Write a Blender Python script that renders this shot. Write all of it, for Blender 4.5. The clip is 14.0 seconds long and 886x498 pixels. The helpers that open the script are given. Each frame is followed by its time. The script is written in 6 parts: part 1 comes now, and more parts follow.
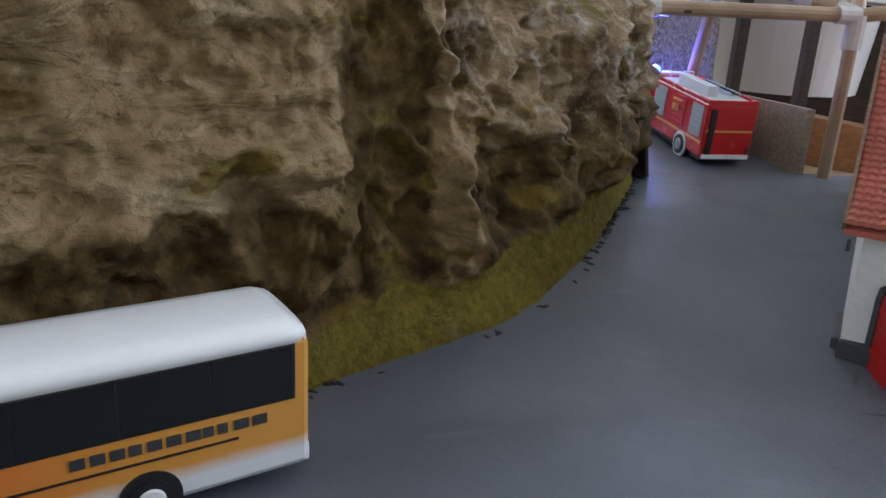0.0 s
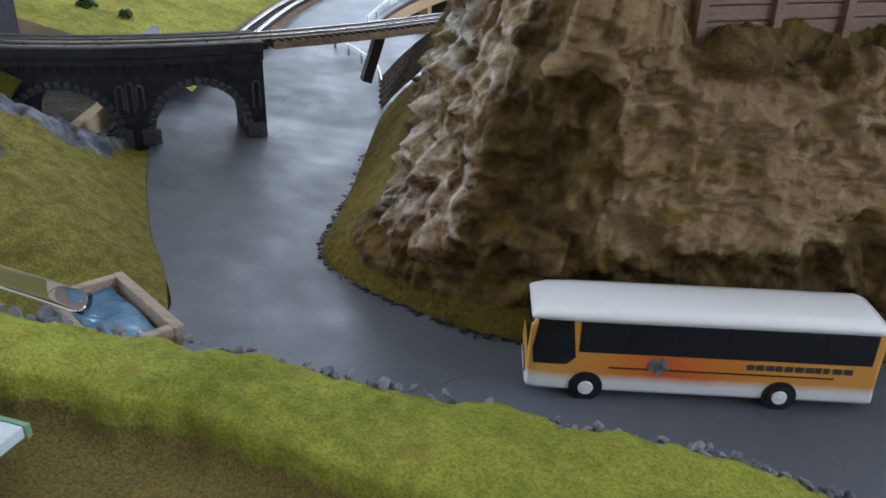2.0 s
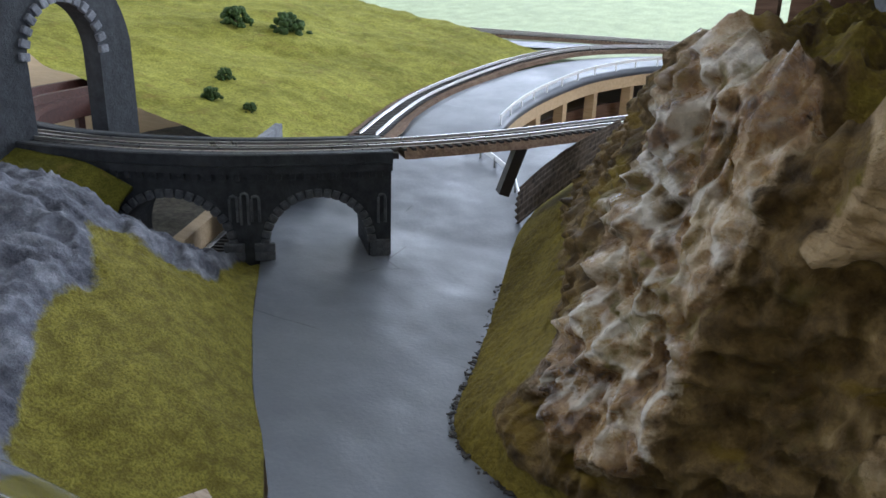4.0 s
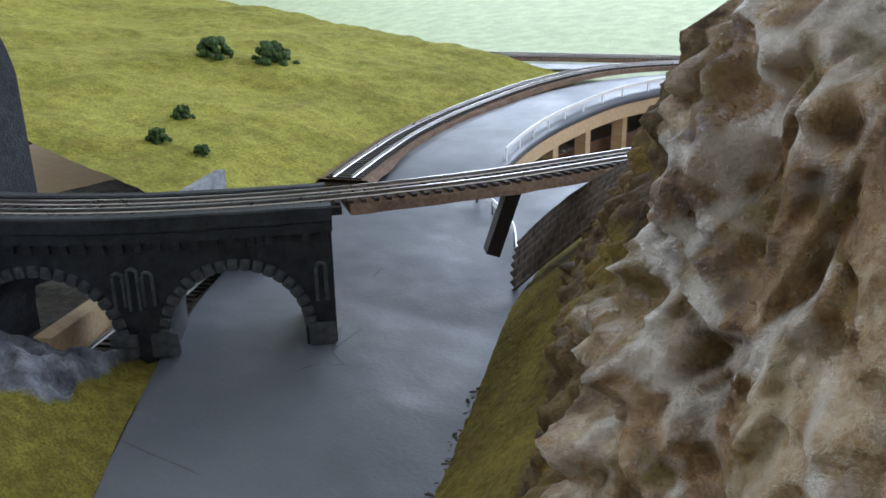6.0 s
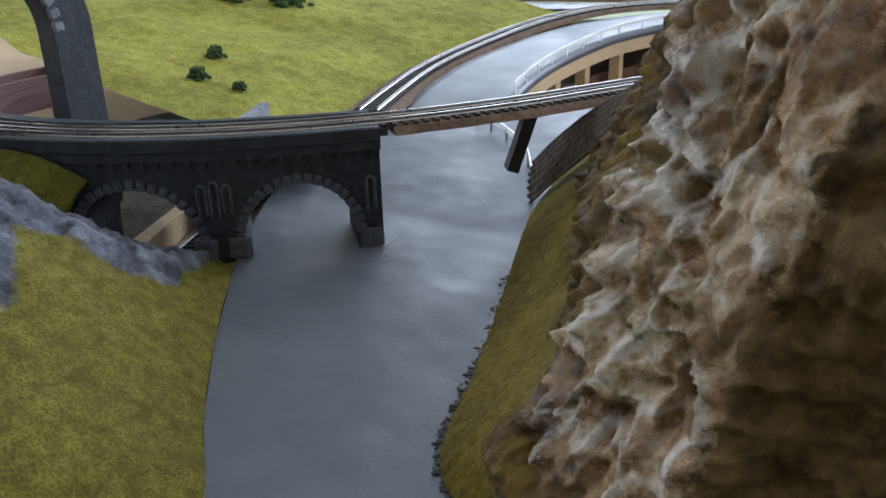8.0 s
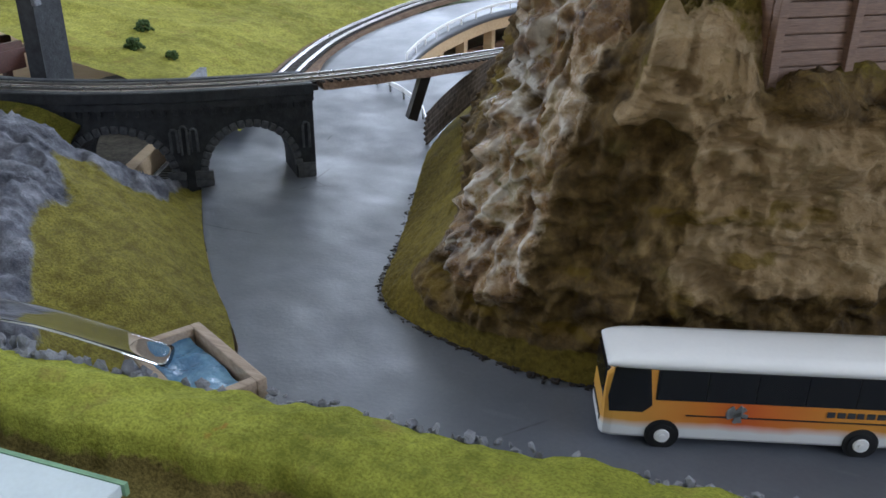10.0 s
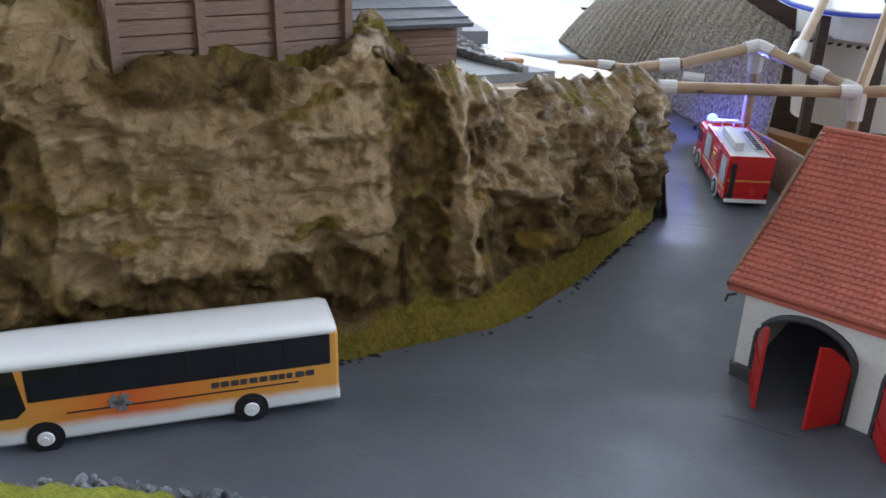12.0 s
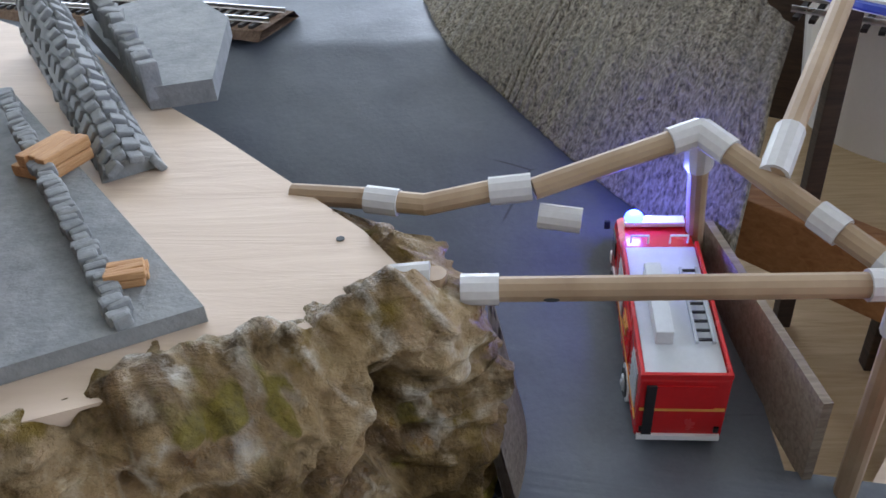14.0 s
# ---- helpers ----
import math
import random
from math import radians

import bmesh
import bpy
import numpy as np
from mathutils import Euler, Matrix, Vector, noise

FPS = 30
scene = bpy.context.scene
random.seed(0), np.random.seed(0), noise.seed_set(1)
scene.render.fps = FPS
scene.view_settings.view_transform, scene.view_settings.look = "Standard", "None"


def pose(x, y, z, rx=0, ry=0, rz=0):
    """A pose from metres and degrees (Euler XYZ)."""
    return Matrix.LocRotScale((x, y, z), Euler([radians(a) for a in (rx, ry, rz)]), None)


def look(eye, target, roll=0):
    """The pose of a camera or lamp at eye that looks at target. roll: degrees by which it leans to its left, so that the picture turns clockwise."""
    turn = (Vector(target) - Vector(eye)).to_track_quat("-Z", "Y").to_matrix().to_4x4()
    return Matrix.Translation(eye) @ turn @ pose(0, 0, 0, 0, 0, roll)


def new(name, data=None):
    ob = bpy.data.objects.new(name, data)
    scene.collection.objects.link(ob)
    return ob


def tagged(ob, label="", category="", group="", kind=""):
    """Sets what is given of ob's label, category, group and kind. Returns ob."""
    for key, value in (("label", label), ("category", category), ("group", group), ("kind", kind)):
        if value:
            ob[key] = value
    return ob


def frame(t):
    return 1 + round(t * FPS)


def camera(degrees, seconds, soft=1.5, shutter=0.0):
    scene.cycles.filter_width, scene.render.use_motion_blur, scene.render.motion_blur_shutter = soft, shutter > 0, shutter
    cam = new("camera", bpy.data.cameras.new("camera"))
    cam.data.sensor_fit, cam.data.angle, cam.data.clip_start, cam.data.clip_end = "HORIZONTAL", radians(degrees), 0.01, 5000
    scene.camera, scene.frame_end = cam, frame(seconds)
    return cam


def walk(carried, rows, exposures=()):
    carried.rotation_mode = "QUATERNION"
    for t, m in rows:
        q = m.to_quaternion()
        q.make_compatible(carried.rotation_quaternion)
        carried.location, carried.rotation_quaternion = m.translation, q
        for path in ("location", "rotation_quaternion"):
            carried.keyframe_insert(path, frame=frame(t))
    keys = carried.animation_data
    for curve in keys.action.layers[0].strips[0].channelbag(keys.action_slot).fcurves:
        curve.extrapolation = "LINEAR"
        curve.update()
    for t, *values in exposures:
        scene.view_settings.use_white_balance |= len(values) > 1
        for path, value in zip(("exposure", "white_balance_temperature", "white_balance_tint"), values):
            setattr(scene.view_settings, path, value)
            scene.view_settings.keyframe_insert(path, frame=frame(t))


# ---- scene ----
cam = camera(58.0, 14.0, soft=1.6)
PATH = [
    (0, (-0.1002, 0.0139, 0.1147), (-0.0138, 0.3829, -0.0131), 3.3),
    (0.5, (-0.0702, -0.0557, 0.1361), (-0.1020, 0.3135, -0.0146), 0.1),
    (1, (-0.0869, -0.0970, 0.1656), (-0.1662, 0.2560, -0.0049), 1.1),
    (1.5, (-0.1202, -0.1124, 0.1836), (-0.2282, 0.2284, 0.0042), 0.8),
    (2, (-0.1465, -0.1303, 0.1926), (-0.2877, 0.2025, 0.0214), 1.7),
    (2.5, (-0.1577, -0.1366, 0.2046), (-0.3160, 0.1926, 0.0415), 2.7),
    (3, (-0.1723, -0.1363, 0.2104), (-0.3453, 0.1929, 0.0632), 3.1),
    (5.5, (-0.2489, 0.0898, 0.1741), (-0.4612, 0.4030, 0.0444), -0.5),
    (6, (-0.2489, 0.0898, 0.1741), (-0.4657, 0.4022, 0.0499), -1.0),
    (6.5, (-0.2489, 0.0898, 0.1741), (-0.4687, 0.3981, 0.0452), -1.7),
    (7, (-0.2489, 0.0898, 0.1741), (-0.4691, 0.3915, 0.0308), -2.4),
    (9.5, (-0.1733, -0.1348, 0.1986), (-0.3436, 0.1915, 0.0420), 0.6),
    (10, (-0.1661, -0.1359, 0.2011), (-0.3201, 0.1968, 0.0411), 0.4),
    (10.5, (-0.1448, -0.1397, 0.2017), (-0.2678, 0.2064, 0.0433), 1.3),
    (11, (-0.1130, -0.1415, 0.1983), (-0.1964, 0.2151, 0.0374), 1.9),
    (11.5, (-0.0793, -0.1336, 0.1943), (-0.1129, 0.2309, 0.0330), 2.9),
    (12, (-0.0348, -0.1077, 0.1921), (-0.0528, 0.2624, 0.0415), 1.5),
    (12.5, (0.0100, -0.0195, 0.2046), (-0.0134, 0.3428, 0.0367), -1.6),
    (13, (0.0446, 0.0637, 0.2212), (0.0248, 0.4153, 0.0316), -3.6),
    (13.5, (0.0768, 0.1354, 0.2381), (0.0390, 0.4707, 0.0233), -6.6),
    (14, (0.0785, 0.1960, 0.2360), (0.0431, 0.5239, 0.0096), -4.4),
]
EXPO = [(0.0, 0.16), (2.5, 0.0), (10.0, 0.0), (11.0, 0.10), (11.5, 0.20), (13.0, 0.28), (13.5, 0.10), (14.0, 0.02)]
walk(cam, [(t, look(eye, target, roll)) for t, eye, target, roll in PATH], EXPO)

# ------------------------------------------------------------------ light
world = bpy.data.worlds.new("daylight")
scene.world = world
world.use_nodes = True
wn = world.node_tree.nodes
sky = wn.new("ShaderNodeTexSky")
sky.sky_type = "NISHITA"
sky.sun_disc = False
sky.sun_elevation, sky.sun_rotation = radians(40), radians(20)
world.node_tree.links.new(sky.outputs[0], wn["Background"].inputs[0])
wn["Background"].inputs[1].default_value = 0.10


def window_lamp(name, eye, target, sx, sy, power, color):
    data = bpy.data.lights.new(name, "AREA")
    data.shape, data.size, data.size_y, data.energy, data.color = "RECTANGLE", sx, sy, power, color
    ob = new(name, data)
    ob.matrix_world = look(eye, target)
    return ob


COOL = (0.70, 0.80, 1.0)
window_lamp("window_light", (0.55, 2.95, 1.05), (-0.1, 0.2, 0.0), 1.9, 1.05, 74, COOL)
window_lamp("window_light", (-1.5, 2.95, 1.05), (-0.4, 0.3, 0.0), 1.5, 1.05, 34, COOL)
window_lamp("window_light", (2.55, 0.1, 1.05), (-0.1, 0.2, 0.0), 1.7, 1.05, 42, COOL)
window_lamp("window_light", (-3.15, -0.1, 1.05), (-0.3, 0.2, 0.0), 1.5, 1.05, 46, COOL)

# ------------------------------------------------------------------ materials


class Mat:
    """A small node builder for procedural materials, in metres of the object's own space."""

    def __init__(self, name, rough=0.6, metal=0.0, spec=0.5):
        self.m = bpy.data.materials.new(name)
        self.m.use_nodes = True
        self.t = self.m.node_tree
        self.b = self.t.nodes["Principled BSDF"]
        self.b.inputs["Roughness"].default_value = rough
        self.b.inputs["Metallic"].default_value = metal
        self.b.inputs["Specular IOR Level"].default_value = spec
        self.co = self.t.nodes.new("ShaderNodeTexCoord").outputs["Object"]

    def link(self, a, b):
        self.t.links.new(a, b)

    def stretch(self, sx, sy, sz, rz=0.0):
        n = self.t.nodes.new("ShaderNodeMapping")
        n.inputs["Scale"].default_value = (sx, sy, sz)
        n.inputs["Rotation"].default_value = (0, 0, rz)
        self.link(self.co, n.inputs[0])
        return n.outputs[0]

    def noise(self, scale, detail=4.0, rough=0.6, co=None, distort=0.0):
        n = self.t.nodes.new("ShaderNodeTexNoise")
        n.inputs["Scale"].default_value, n.inputs["Detail"].default_value = scale, detail
        n.inputs["Roughness"].default_value, n.inputs["Distortion"].default_value = rough, distort
        self.link(co or self.co, n.inputs["Vector"])
        return n.outputs["Fac"]

    def cells(self, scale, co=None, feature="F1"):
        n = self.t.nodes.new("ShaderNodeTexVoronoi")
        n.feature = feature
        n.inputs["Scale"].default_value = scale
        self.link(co or self.co, n.inputs["Vector"])
        return n.outputs["Distance"]

    def attr(self, name):
        n = self.t.nodes.new("ShaderNodeAttribute")
        n.attribute_name = name
        return n.outputs["Fac"]

    def ramp(self, fac, *stops):
        n = self.t.nodes.new("ShaderNodeValToRGB")
        e = n.color_ramp.elements
        while len(e) < len(stops):
            e.new(0.5)
        for el, (p, c) in zip(e, stops):
            el.position = p
            el.color = (*c, 1) if not isinstance(c, (int, float)) else (c, c, c, 1)
        self.link(fac, n.inputs[0])
        return n.outputs[0]

    def mix(self, fac, a, b, kind="MIX"):
        n = self.t.nodes.new("ShaderNodeMix")
        n.data_type, n.blend_type = "RGBA", kind
        for s, v in ((n.inputs[0], fac), (n.inputs[6], a), (n.inputs[7], b)):
            if isinstance(v, (int, float)):
                s.default_value = v
            elif isinstance(v, tuple):
                s.default_value = (*v, 1)
            else:
                self.link(v, s)
        return n.outputs[2]

    def math(self, op, a, b=0.0):
        n = self.t.nodes.new("ShaderNodeMath")
        n.operation = op
        for s, v in ((n.inputs[0], a), (n.inputs[1], b)):
            if isinstance(v, (int, float)):
                s.default_value = v
            else:
                self.link(v, s)
        return n.outputs[0]

    def random(self):
        return self.t.nodes.new("ShaderNodeObjectInfo").outputs["Random"]

    def color(self, c):
        if isinstance(c, tuple):
            self.b.inputs["Base Color"].default_value = (*c, 1)
        else:
            self.link(c, self.b.inputs["Base Color"])
        return self

    def rough(self, r):
        self.link(r, self.b.inputs["Roughness"])
        return self

    def bump(self, fac, depth, strength=1.0):
        n = self.t.nodes.new("ShaderNodeBump")
        n.inputs["Strength"].default_value, n.inputs["Distance"].default_value = strength, depth
        self.link(fac, n.inputs["Height"])
        self.link(n.outputs[0], self.b.inputs["Normal"])
        return self


def plain(name, c, rough=0.5, metal=0.0, vary=0.12, scale=60.0, bump=0.0, spec=0.5):
    """One colour with fine and coarse unevenness."""
    k = Mat(name, rough, metal, spec)
    lo, hi = tuple(v * (1 - vary) for v in c), tuple(min(1.0, v * (1 + vary)) for v in c)
    f = k.mix(0.5, k.noise(scale, 5), k.noise(scale * 9, 3))
    k.color(k.ramp(f, (0.35, lo), (0.65, hi)))
    k.rough(k.ramp(k.noise(scale * 2, 3), (0.3, rough * 0.88), (0.7, min(1.0, rough * 1.12))))
    if bump:
        k.bump(k.noise(scale * 6, 4), bump)
    return k.m


def make_road():
    k = Mat("road_paint", 0.5)
    coarse = k.noise(9, 5, 0.6)
    grain = k.noise(420, 3, 0.7)
    streak = k.noise(30, 4, 0.55, k.stretch(1, 4, 1, 0.5))
    c = k.ramp(coarse, (0.3, (0.088, 0.098, 0.118)), (0.7, (0.140, 0.152, 0.176)))
    c = k.mix(k.ramp(streak, (0.62, 0.0), (0.80, 0.35)), c, (0.21, 0.225, 0.25))
    c = k.mix(k.ramp(grain, (0.35, 0.0), (0.75, 0.25)), c, (0.06, 0.065, 0.08))
    crack = k.ramp(k.cells(13, k.stretch(1, 1.6, 1, 0.3), "DISTANCE_TO_EDGE"), (0.0, 1.0), (0.012, 0.0))
    here = k.ramp(k.noise(17, 3), (0.60, 0.0), (0.66, 0.8))
    c = k.mix(k.math("MULTIPLY", crack, here), c, (0.022, 0.024, 0.030))
    fleck = k.ramp(k.noise(95, 2, 0.5, k.stretch(0.5, 1.4, 1, 0.2)), (0.77, 0.0), (0.80, 0.8))
    c = k.mix(fleck, c, (0.030, 0.033, 0.042))
    k.color(c)
    k.rough(k.ramp(k.noise(24, 4), (0.3, 0.38), (0.7, 0.58)))
    k.bump(k.mix(0.5, k.noise(45, 5), k.noise(380, 3)), 0.0003)
    return k.m


def make_rock():
    """Painted plaster: dark olive-brown ground, pale strata, varnished tan patches with whitish glints painted on their
    ridges, and moss, each where its attribute is set.
    """
    k = Mat("painted_plaster_rock", 0.75, spec=0.9)
    wet, pale, moss = k.attr("wet"), k.attr("pale"), k.attr("moss")
    big, mid, fine = k.noise(26, 6, 0.62), k.noise(85, 6, 0.65), k.noise(330, 4, 0.7)
    wobble = k.math("SUBTRACT", mid, 0.5)
    strata = k.noise(42, 6, 0.62, k.stretch(0.6, 0.6, 1.7), 1.2)
    dark = k.ramp(mid, (0.30, (0.030, 0.016, 0.004)), (0.47, (0.088, 0.052, 0.015)), (0.62, (0.170, 0.108, 0.036)), (0.74, (0.27, 0.19, 0.09)))
    limestone = k.ramp(strata, (0.28, (0.13, 0.075, 0.024)), (0.40, (0.26, 0.170, 0.078)), (0.55, (0.345, 0.240, 0.126)), (0.72, (0.46, 0.345, 0.205)))
    c = k.mix(k.ramp(k.math("ADD", pale, k.math("MULTIPLY", k.math("SUBTRACT", big, 0.5), 1.9)), (0.38, 0.0), (0.58, 1.0)), dark, limestone)
    stain = k.noise(34, 4, 0.5, k.stretch(0.7, 0.7, 1.9))
    c = k.mix(k.ramp(stain, (0.59, 0.0), (0.65, 0.85)), c, (0.165, 0.105, 0.012))
    patch = k.noise(30, 5, 0.6)
    tan = k.ramp(k.mix(0.45, patch, k.noise(130, 6, 0.7)), (0.37, (0.050, 0.022, 0.006)), (0.45, (0.165, 0.080, 0.021)), (0.52, (0.31, 0.185, 0.075)), (0.60, (0.55, 0.43, 0.28)))
    tan = k.mix(k.ramp(k.noise(38, 4, 0.6, k.stretch(1, 1, 0.8, 1.0)), (0.55, 0.0), (0.63, 0.75)), tan, (0.19, 0.115, 0.018))
    # whitish ridges: pale dry-brushed paint plus window glints put into the colour
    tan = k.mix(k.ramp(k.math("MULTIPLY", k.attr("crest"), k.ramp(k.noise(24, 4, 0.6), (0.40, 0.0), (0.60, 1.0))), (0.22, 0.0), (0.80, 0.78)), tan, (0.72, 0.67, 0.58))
    wf = k.ramp(k.math("ADD", wet, k.math("MULTIPLY", wobble, 1.3)), (0.42, 0.0), (0.70, 1.0))
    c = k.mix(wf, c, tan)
    c = k.mix(k.ramp(k.noise(48, 5, 0.6), (0.58, 0.0), (0.70, 0.55)), c, (0.115, 0.088, 0.020))
    c = k.mix(k.ramp(fine, (0.55, 0.0), (0.80, 0.30)), c, (0.040, 0.024, 0.008))
    k.link(k.mix(wf, (0.22, 0.22, 0.22), (0.95, 0.95, 0.95)), k.b.inputs["Specular IOR Level"])
    mf = k.ramp(k.math("ADD", moss, k.math("MULTIPLY", wobble, 0.9)), (0.42, 0.0), (0.58, 1.0))
    green = k.ramp(k.mix(0.5, fine, big), (0.36, (0.065, 0.046, 0.006)), (0.62, (0.205, 0.155, 0.024)))
    c = k.mix(mf, c, green)
    k.color(c)
    gloss = k.mix(wf, (0.66, 0.66, 0.66), k.ramp(k.noise(110, 5, 0.7), (0.40, 0.10), (0.60, 0.46)))
    gloss = k.mix(mf, gloss, (0.95, 0.95, 0.95))
    k.rough(gloss)
    beds = k.ramp(strata, (0.30, 0.0), (0.40, 0.25), (0.415, 0.45), (0.50, 0.50), (0.515, 0.75), (0.61, 0.80), (0.625, 1.0))
    k.bump(k.mix(0.45, k.mix(0.40, k.noise(150, 7, 0.72), fine), k.math("MULTIPLY", beds, pale)), 0.0072)
    return k.m


def make_grass(name, lo, hi, dark, bare=0.0, tuft=1.0):
    """Static grass and foam flock glued on a painted shell."""
    k = Mat(name, 0.95, spec=0.15)
    fine, mid, big = k.noise(900 * tuft, 3, 0.7), k.noise(170 * tuft, 5, 0.65), k.noise(22 * tuft, 5, 0.6)
    c = k.ramp(k.mix(0.5, mid, big), (0.35, lo), (0.62, hi))
    c = k.mix(k.ramp(fine, (0.38, 0.55), (0.58, 0.0)), c, dark)
    c = k.mix(k.ramp(k.noise(42, 5, 0.7), (0.56, 0.0), (0.70, 0.6)), c, (0.23, 0.165, 0.045))
    c = k.mix(k.ramp(k.noise(75, 3, 0.5), (0.74, 0.0), (0.78, 0.5)), c, (0.36, 0.12, 0.03))
    if bare:
        c = k.mix(k.ramp(k.math("ADD", k.attr("bare"), k.math("MULTIPLY", k.math("SUBTRACT", mid, 0.5), 0.9)), (0.42, 0.0), (0.6, 1.0)), c,
                  k.ramp(fine, (0.3, (0.095, 0.075, 0.020)), (0.7, (0.26, 0.205, 0.070))))
    k.color(c)
    k.bump(k.mix(0.5, k.noise(200, 5, 0.7), fine), 0.0016)
    return k.m


def make_wood(name, lo, hi, rough=0.6, scale=40.0, axis=(1, 12, 12), rz=0.0):
    k = Mat(name, rough)
    g = k.noise(scale, 6, 0.6, k.stretch(*axis, rz), 0.6)
    c = k.ramp(g, (0.3, lo), (0.7, hi))
    c = k.mix(k.ramp(k.noise(scale * 0.3, 3), (0.4, 0.0), (0.8, 0.25)), c, tuple(v * 0.6 for v in lo))
    k.color(c)
    k.bump(g, 0.0004)
    return k.m


def make_stone(name, lo, hi, rough=0.85, scale=120.0, depth=0.0015):
    k = Mat(name, rough, spec=0.3)
    a, b = k.noise(scale, 6, 0.65), k.noise(scale * 0.2, 4, 0.6)
    c = k.ramp(k.mix(0.6, b, a), (0.36, lo), (0.64, hi))
    k.color(c)
    k.bump(k.mix(0.5, a, k.noise(scale * 4, 3)), depth)
    return k.m


ROAD = make_road()
ROCK = make_rock()
GRASS = make_grass("static_grass", (0.165, 0.180, 0.026), (0.38, 0.40, 0.066), (0.10, 0.105, 0.012), 1.0)
GRASS_HILL = make_grass("grass_mat", (0.165, 0.160, 0.022), (0.40, 0.385, 0.075), (0.075, 0.075, 0.010), 0.0, 0.42)
GRASS_FAR = plain("light_green_ground", (0.42, 0.48, 0.30), 0.9, vary=0.25, scale=30)
GREYROCK = make_stone("grey_painted_rock", (0.10, 0.105, 0.12), (0.30, 0.31, 0.34), 0.8, 90, 0.0025)
BRIDGE = make_stone("dark_grey_moulded_stone", (0.011, 0.013, 0.016), (0.042, 0.046, 0.053), 0.62, 160, 0.0008)
BRIDGE_EDGE = make_stone("lighter_grey_moulded_stone", (0.045, 0.050, 0.058), (0.125, 0.132, 0.145), 0.6, 200, 0.0008)
PLASTIC_GREY = make_stone("grey_moulded_plastic", (0.165, 0.170, 0.172), (0.275, 0.278, 0.275), 0.7, 110, 0.0006)
SLEEPER = plain("sleeper_plastic", (0.018, 0.013, 0.011), 0.6)
STEEL = plain("nickel_rail", (0.66, 0.64, 0.62), 0.30, 1.0)
LOW_EARTH = make_stone("dark_low_earth", (0.045, 0.042, 0.040), (0.16, 0.145, 0.125), 0.9, 200, 0.0015)
SLATE = make_wood("slate_sheet", (0.065, 0.070, 0.082), (0.115, 0.120, 0.135), 0.55, 60, (1, 10, 1))
BALLAST = make_stone("brown_ballast_board", (0.10, 0.06, 0.04), (0.25, 0.165, 0.11), 0.9, 420, 0.001)
PLYWOOD = make_wood("bare_plywood", (0.60, 0.455, 0.345), (0.70, 0.55, 0.43), 0.6, 14, (1, 9, 1), 0.9)
RAW_BOARD = make_wood("raw_chipboard", (0.50, 0.34, 0.19), (0.66, 0.49, 0.30), 0.6, 30)
BROWN_WOOD = make_wood("brown_timber", (0.12, 0.06, 0.035), (0.26, 0.15, 0.095), 0.55, 60, (1, 1, 14))
DOWEL = make_wood("wooden_dowel", (0.30, 0.195, 0.115), (0.46, 0.33, 0.21), 0.5, 30, (1, 1, 1))
CLEAR_TAPE = plain("milky_tape", (0.60, 0.58, 0.58), 0.22, vary=0.06)
ROOF_TILE = plain("red_roof_tile", (0.37, 0.092, 0.060), 0.6, vary=0.22, scale=80)
WHITEWALL = plain("off_white_plaster", (0.62, 0.61, 0.57), 0.8, vary=0.08)
DOOR_RED = plain("red_door_paint", (0.42, 0.012, 0.010), 0.4)
DARKSTONE = plain("dark_plinth", (0.04, 0.042, 0.045), 0.6)
TRUCK_RED = plain("fire_red_plastic", (0.56, 0.012, 0.014), 0.25, vary=0.05)
TRUCK_ROOF = plain("silver_tread_plate", (0.62, 0.64, 0.66), 0.4, vary=0.05)
SHUTTER = plain("grey_roller_shutter", (0.42, 0.44, 0.46), 0.4, 0.3)
BLACK = plain("black_rubber", (0.012, 0.012, 0.013), 0.6)
WHITE = plain("white_plastic", (0.86, 0.86, 0.86), 0.22, vary=0.02)
BUS_YELLOW = plain("amber_yellow_paint", (0.74, 0.36, 0.075), 0.25, vary=0.05)
GLASS_DARK = plain("tinted_window", (0.012, 0.013, 0.015), 0.08, spec=0.6)
WALL_PAINT = plain("white_room_paint", (0.70, 0.69, 0.66), 0.9, vary=0.03, scale=4)
FLOOR_WOOD = make_wood("room_floor", (0.16, 0.10, 0.06), (0.28, 0.19, 0.12), 0.5, 8)

# ------------------------------------------------------------------ mesh helpers


def part(name, bm, material, parent=None, label="", smooth=False):
    me = bpy.data.meshes.new(name)
    bmesh.ops.recalc_face_normals(bm, faces=bm.faces)
    bm.to_mesh(me)
    bm.free()
    for m in material if isinstance(material, (list, tuple)) else (material,):
        me.materials.append(m)
    if smooth:
        me.shade_smooth()
    ob = new(name, me)
    if parent:
        ob.parent = parent
    if label:
        ob["label"] = label
    return ob


def thing(name, label, category, m=None, group="", kind=""):
    ob = new(name)
    if m:
        ob.matrix_world = m
    return tagged(ob, label, category, group, kind)


def box(bm, sx, sy, sz, m=Matrix(), bevel=0.0):
    got = bmesh.ops.create_cube(bm, size=1, matrix=m @ Matrix.Diagonal((sx, sy, sz, 1)))
    if bevel:
        edges = list({e for v in got["verts"] for e in v.link_edges})
        bmesh.ops.bevel(bm, geom=edges, offset=bevel, segments=2, profile=0.6, affect="EDGES")


def boxed(sx, sy, sz, m=Matrix(), bevel=0.0):
    bm = bmesh.new()
    box(bm, sx, sy, sz, m, bevel)
    return bm


